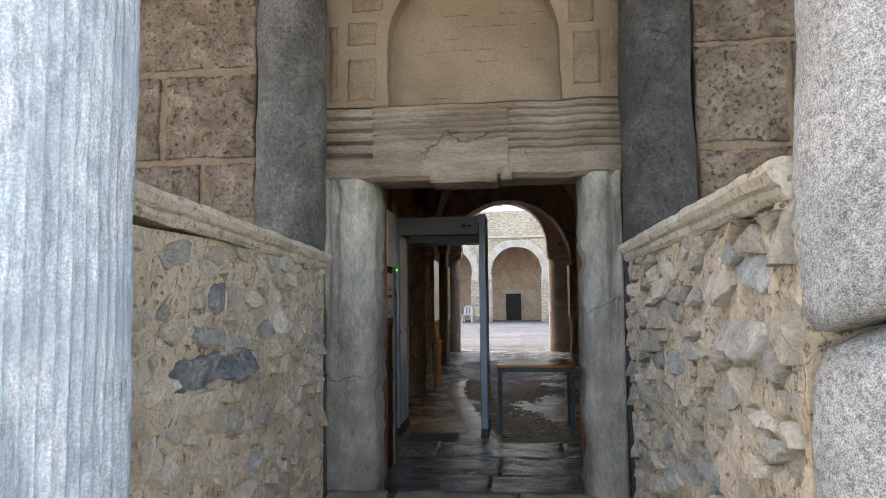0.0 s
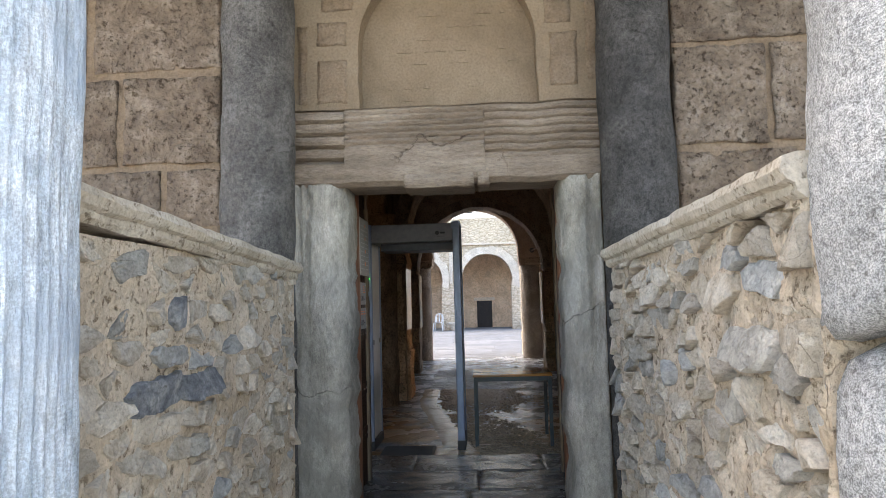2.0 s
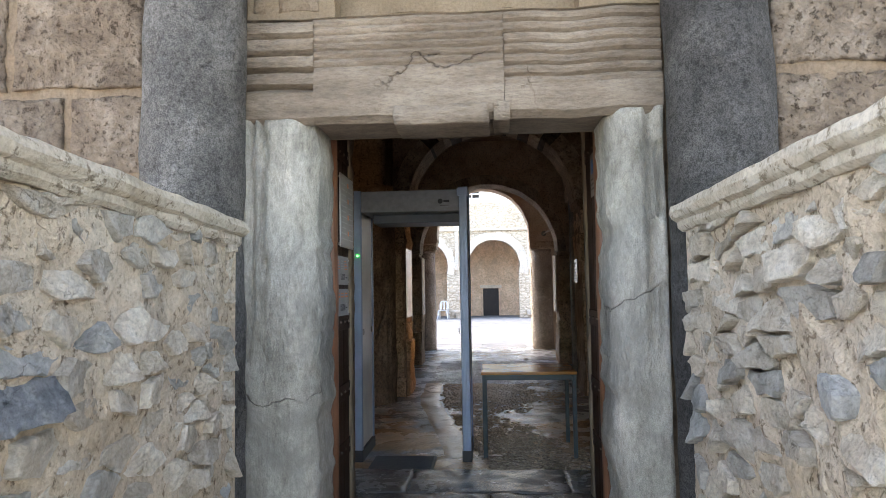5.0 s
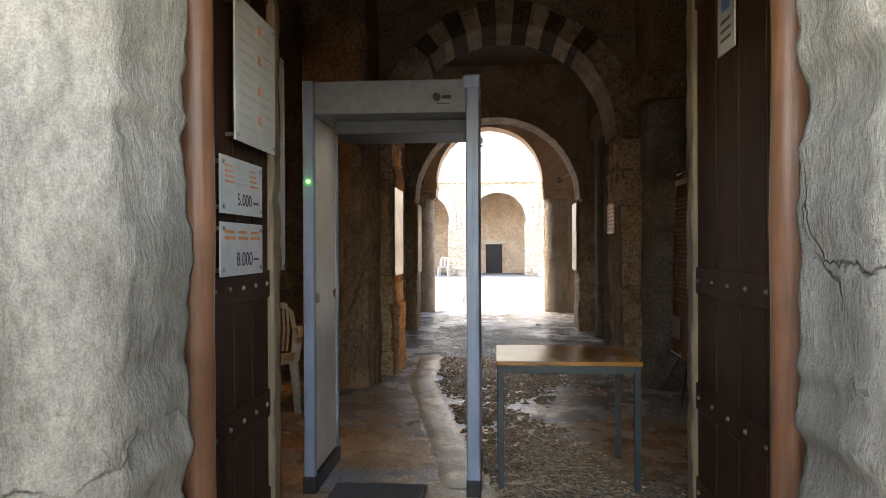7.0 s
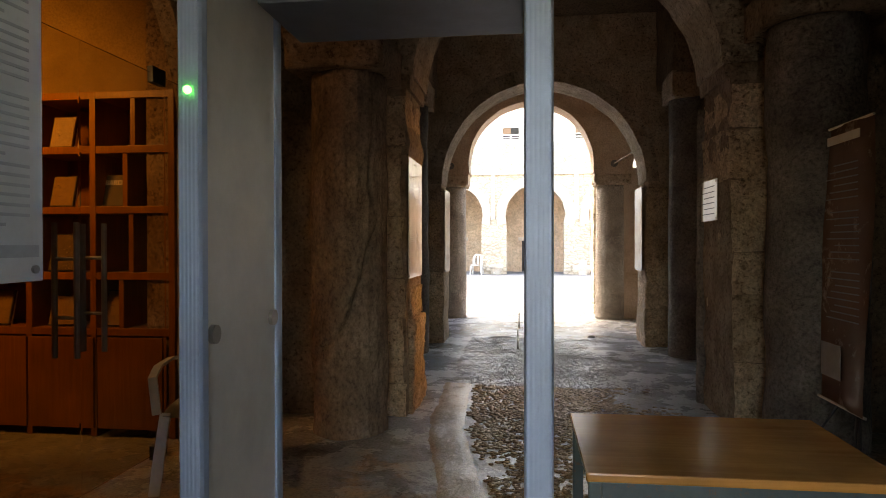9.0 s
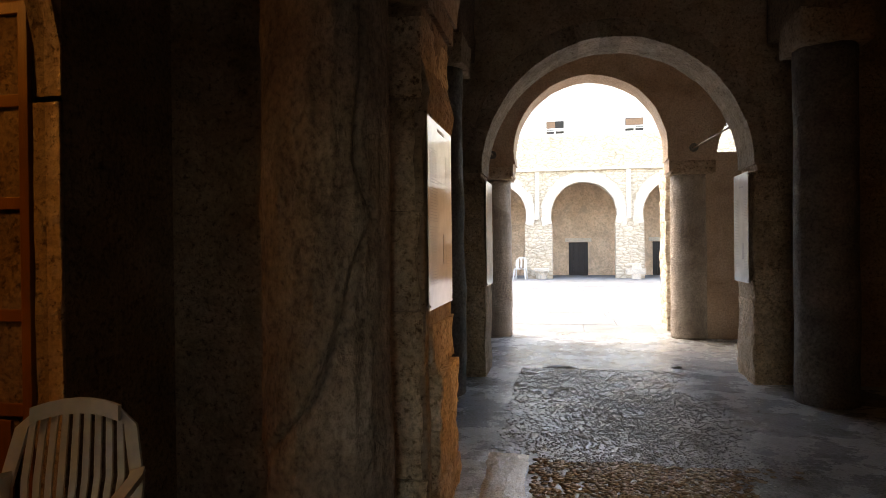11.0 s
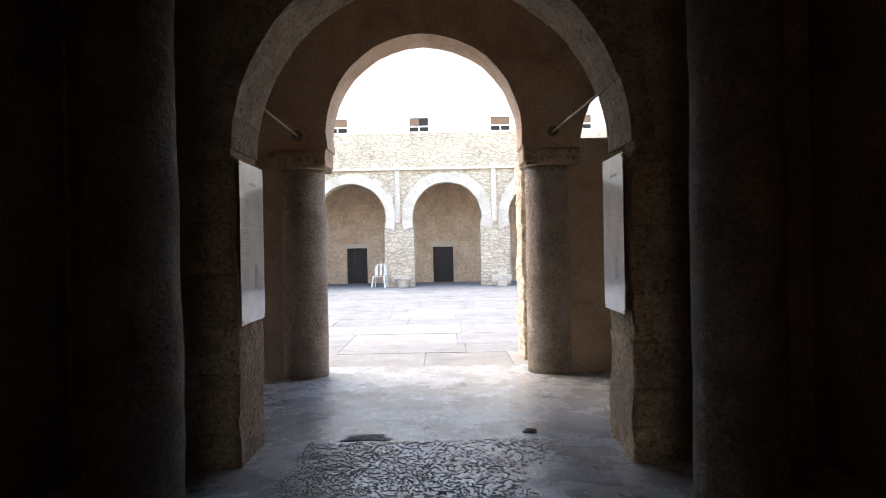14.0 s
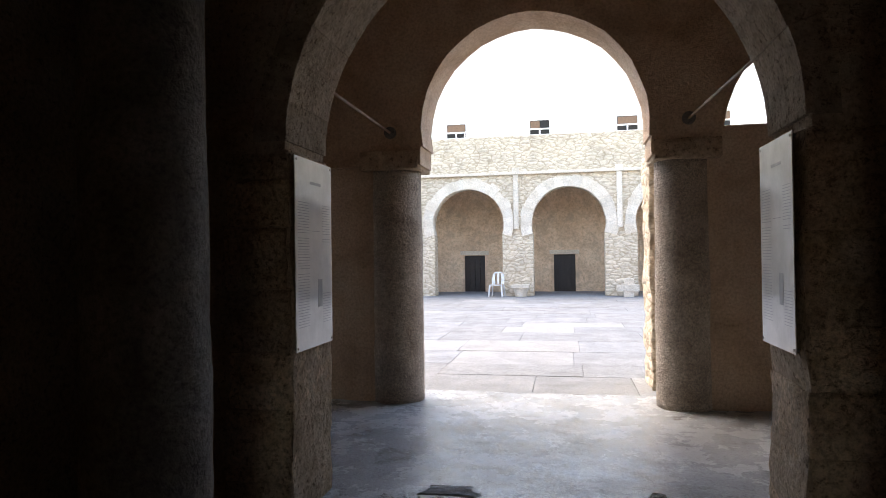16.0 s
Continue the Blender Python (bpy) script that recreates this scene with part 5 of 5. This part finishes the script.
part("pole", tube(bmesh.new(), (0.09, 0.0, 0.0), (0.06, 0.02, 1.98), 0.009, 8), M_dark, ban)
for y in (-0.26, 0.26):
    part("leg", tube(bmesh.new(), (-0.10, y * 1.2, 0.0), (0.085, 0, 0.55), 0.007, 8), M_dark, ban)

# ---------------------------------------------------------------- tie rods, colonnettes, stray pieces
for x, lean in ((-1.05, 0.0), (1.76, 0.03)):
    e = thing("tie_rod", "old wooden tie rod between arch and wall", "tie rod", (x, 15.0, 2.74), "tie rods")
    part("rod", tube(bmesh.new(), (lean, -0.02, 0.02 - lean * 3), (0, 2.36, 0), 0.012, 10), M_rod, e)
    part("socket", tube(bmesh.new(), (0, 2.30, 0), (0, 2.345, 0), 0.06, 14), M_darkcol, e)
for x, m in ((-0.72, M_cap), (1.70, M_darkcol)):
    structure("trim_colonnette", shaft([(0.055, 0.0), (0.05, 2.4)], 20, 0, 0, 0.012, 5, 3, 0.08), m, "slender broken colonnette at the arch corner", True).location = (x, 11.47, F)
e = thing("litter", "crumpled scrap of pale paper on the floor", "litter", (1.16, 15.11, F + 0.012))
bm = bmesh.new()
bmesh.ops.create_icosphere(bm, subdivisions=2, radius=0.055)
for v in bm.verts:
    v.co = Vector((v.co.x, v.co.y * 0.7, v.co.z * 0.4)) + noise.noise_vector(v.co * 30) * 0.015
part("scrap", bm, M_granL, e)

cap = thing("stone_capital", "carved antique stone capital standing in the courtyard", "capital", (-0.98, 33.95, 0.04), "antique fragments")
part("bell", shaft([(0.20, 0), (0.22, 0.12), (0.27, 0.26), (0.31, 0.32)], 32, 12, 0.03, 0.01, 6, 2, 0.04), M_vous, cap, "", True)
part("abacus", rough_box(-0.30, 0.30, -0.30, 0.30, 0.32, 0.42, 0.06, 0.01, 8, 2), M_vous, cap)
ped = thing("stone_pedestal", "stack of broken pale stone blocks", "pedestal", (2.65, 33.9, 0.04), "antique fragments")
part("block", rough_box(-0.16, 0.16, -0.16, 0.16, 0, 0.2, 0.05, 0.012, 8, 1), M_vous, ped)
part("block", rough_box(-0.38, 0.34, -0.2, 0.2, 0.2, 0.40, 0.06, 0.014, 8, 2), M_vous, ped)
part("block", rough_box(-0.14, 0.18, -0.13, 0.13, 0.40, 0.62, 0.05, 0.014, 8, 3), M_vous, ped)

# ---------------------------------------------------------------- courtyard paving slabs
M_slabL = stone("pale_paving_slab", (0.225, 0.234, 0.24), (0.265, 0.275, 0.281), (0.315, 0.324, 0.33), 2.5, 40, rough=0.9, relief=0.012, vary=0.06, grainy=0.5)
court = bpy.data.objects["floor_courtyard"]
rs = random.Random(12)
y = 18.02
while y < 33.2:
    d = rs.uniform(0.75, 1.25)
    x = -6.0 + rs.uniform(-0.6, 0)
    while x < 7.0:
        w = rs.uniform(0.9, 2.1)
        pale = (20.1 < y + d / 2 < 22.2 and -1.0 < x + w / 2 < 1.0) or rs.random() < 0.10
        bm = boxed(x + 0.004, x + w - 0.004, y + 0.004, y + d - 0.004, 0.0, 0.052 + rs.uniform(0, 0.006), bevel=0.005)
        part("slab", bm, M_slabL if pale else M_slab, court)
        x += w
    y += d


# ---------------------------------------------------------------- pebbles set in the passage floor
def floor_height(x, y):
    p = Vector((x, y, F))
    return F + 0.012 * (noise.noise(p * 2.1) + 0.6 * noise.noise(p * 6.5))


def strip_centre(y):
    """Where the band of cement beside the pebbles runs."""
    return 0.04 - 0.19 * (y - 8.6) if y < 10.5 else -0.32 - 0.04 * (y - 10.5)


def pebble_bed(name, label, material, y0, y1, tries, size, seed, cover, flat, edge):
    rng = np.random.default_rng(seed)
    ico = bmesh.new()
    bmesh.ops.create_icosphere(ico, subdivisions=1, radius=1.0)
    base = np.array([v.co[:] for v in ico.verts])
    tris = np.array([[v.index for v in f.verts] for f in ico.faces])
    ico.free()
    verts, faces, n = [], [], 0
    for _ in range(tries):
        x, y = rng.uniform(-0.5, 1.75), rng.uniform(y0, y1)
        west = strip_centre(y) + 0.16 if y < 11.9 else -0.8
        if x < west + 0.04 * noise.noise((x * 5, y * 5, 1)):
            continue
        mask = noise.noise((x * 0.9, y * 0.6, 3)) + 0.6 * noise.noise((x * 2.3, y * 1.9, 8))
        side = min(1.0, (1.3 - x) / 0.5, (x + 0.6) / 0.5 if y > 11.9 else 1.0)
        if cover(y) + 0.8 * mask + 0.5 * side < rng.uniform(*edge):
            continue
        r = rng.uniform(*size)
        a = rng.uniform(0, math.pi)
        sx, sy, sz = r * rng.uniform(0.8, 1.4), r, r * rng.uniform(*flat)
        p = base * (1 + rng.uniform(-0.12, 0.12, (len(base), 1))) * (sx, sy, sz)
        q = np.stack([p[:, 0] * math.cos(a) - p[:, 1] * math.sin(a) + x, p[:, 0] * math.sin(a) + p[:, 1] * math.cos(a) + y,
                      p[:, 2] + floor_height(x, y) + sz * 0.15 + 0.002], 1)
        verts.append(q)
        faces.append(tris + n)
        n += len(base)
    me = bpy.data.meshes.new(name)
    me.from_pydata(np.concatenate(verts).tolist(), [], np.concatenate(faces).tolist())
    me.shade_smooth()
    me.materials.append(material)
    return tagged(new(name, me), label, "pebbles", "", "stuff")


def polished(name, dark, mid, light, rough, scale=14, relief=0.002):
    """A stone worn smooth by feet: little relief and a gloss that comes and goes."""
    m = stone(name, dark, mid, light, scale, 70, rough=0.2, relief=relief, fine=0.0006, vary=0.12)
    nt = m.node_tree
    b = nt.nodes["Principled BSDF"]
    b.inputs["Specular IOR Level"].default_value = 0.5
    nt.links.new(ramp(nt, noise_tex(nt, 3.0, 6, 0.7), [(0.40, (rough[0],) * 3), (0.60, (rough[1],) * 3)]), b.inputs["Roughness"])
    return m


M_pebble = polished("worn_pebble", (0.27, 0.205, 0.145), (0.40, 0.315, 0.23), (0.52, 0.43, 0.33), (0.06, 0.16))
M_pebbleG = polished("grey_pebble", (0.28, 0.285, 0.29), (0.38, 0.395, 0.405), (0.48, 0.49, 0.495), (0.14, 0.3))
M_strip = polished("worn_cement", (0.32, 0.26, 0.20), (0.45, 0.38, 0.305), (0.56, 0.49, 0.41), (0.09, 0.25), 5, 0.003)
pebble_bed("floor_pebbles", "worn dark pebbles set in the vestibule floor", M_pebble, 7.0, 11.9, 30000, (0.012, 0.028), 4, lambda y: 0.15, (0.16, 0.30), (0.25, 1.2))
pebble_bed("floor_aggregate", "fine grey pebbles worn flush with the cement floor", M_pebbleG, 11.6, 14.95, 60000, (0.005, 0.011), 9, lambda y: 0.35, (0.12, 0.22), (0.2, 2.4))
bm = bmesh.new()
rows = []
for k in range(90):
    y = 7.6 + 4.4 * k / 89
    rows.append([bm.verts.new((x, y, floor_height(x, y) + (0.004 if 0 < i < 5 else -0.003) + 0.002 * noise.noise((x * 9, y * 9, 5))))
                 for i, x in enumerate(strip_centre(y) + 0.15 * (i / 2.5 - 1) + 0.022 * noise.noise((i > 2, y * 3, 7)) for i in range(6))])
for p, q in zip(rows, rows[1:]):
    for k in range(5):
        bm.faces.new((p[k], p[k + 1], q[k + 1], q[k]))
structure("floor_strip", bm, M_strip, "pale worn cement band in the floor", True)


# ---------------------------------------------------------------- flagstones inside the gate
M_flag = polished("worn_flagstone", (0.07, 0.07, 0.07), (0.12, 0.118, 0.114), (0.19, 0.178, 0.162), (0.10, 0.32), 3, 0.003)
fl = bpy.data.objects["floor"]
rf = random.Random(21)
y = 5.5
while y < 7.15:
    d = rf.uniform(0.5, 0.85)
    x = -0.6 + rf.uniform(-0.2, 0)
    while x < 1.25:
        w = rf.uniform(0.6, 1.3)
        bm = rough_box(max(-0.6, x) + 0.004, min(1.25, x + w) - 0.002, y + 0.002, y + d - 0.002, F - 0.04, F + 0.02 + rf.uniform(0, 0.004), 0.03, 0.009, 5, rf.randint(0, 50))
        part("flagstone", bm, M_flag, fl, "", True)
        x += w
    y += d

# rows of worn, unreadable carving in the blind arch
panel = bpy.data.objects["wall_gate_head"]
rc = random.Random(2)
for k in range(8):
    z = 2.9 + 0.085 * k
    x = -0.15 + rc.uniform(0, 0.15)
    while x < 0.8:
        w = rc.uniform(0.03, 0.16)
        if rc.random() < 0.45:
            part("carving", rough_box(x, x + w, 5.294, 5.31, z, z + rc.uniform(0.02, 0.035), 0.02, 0.003, 20, k), M_plaster, panel)
        x += w + rc.uniform(0.02, 0.1)
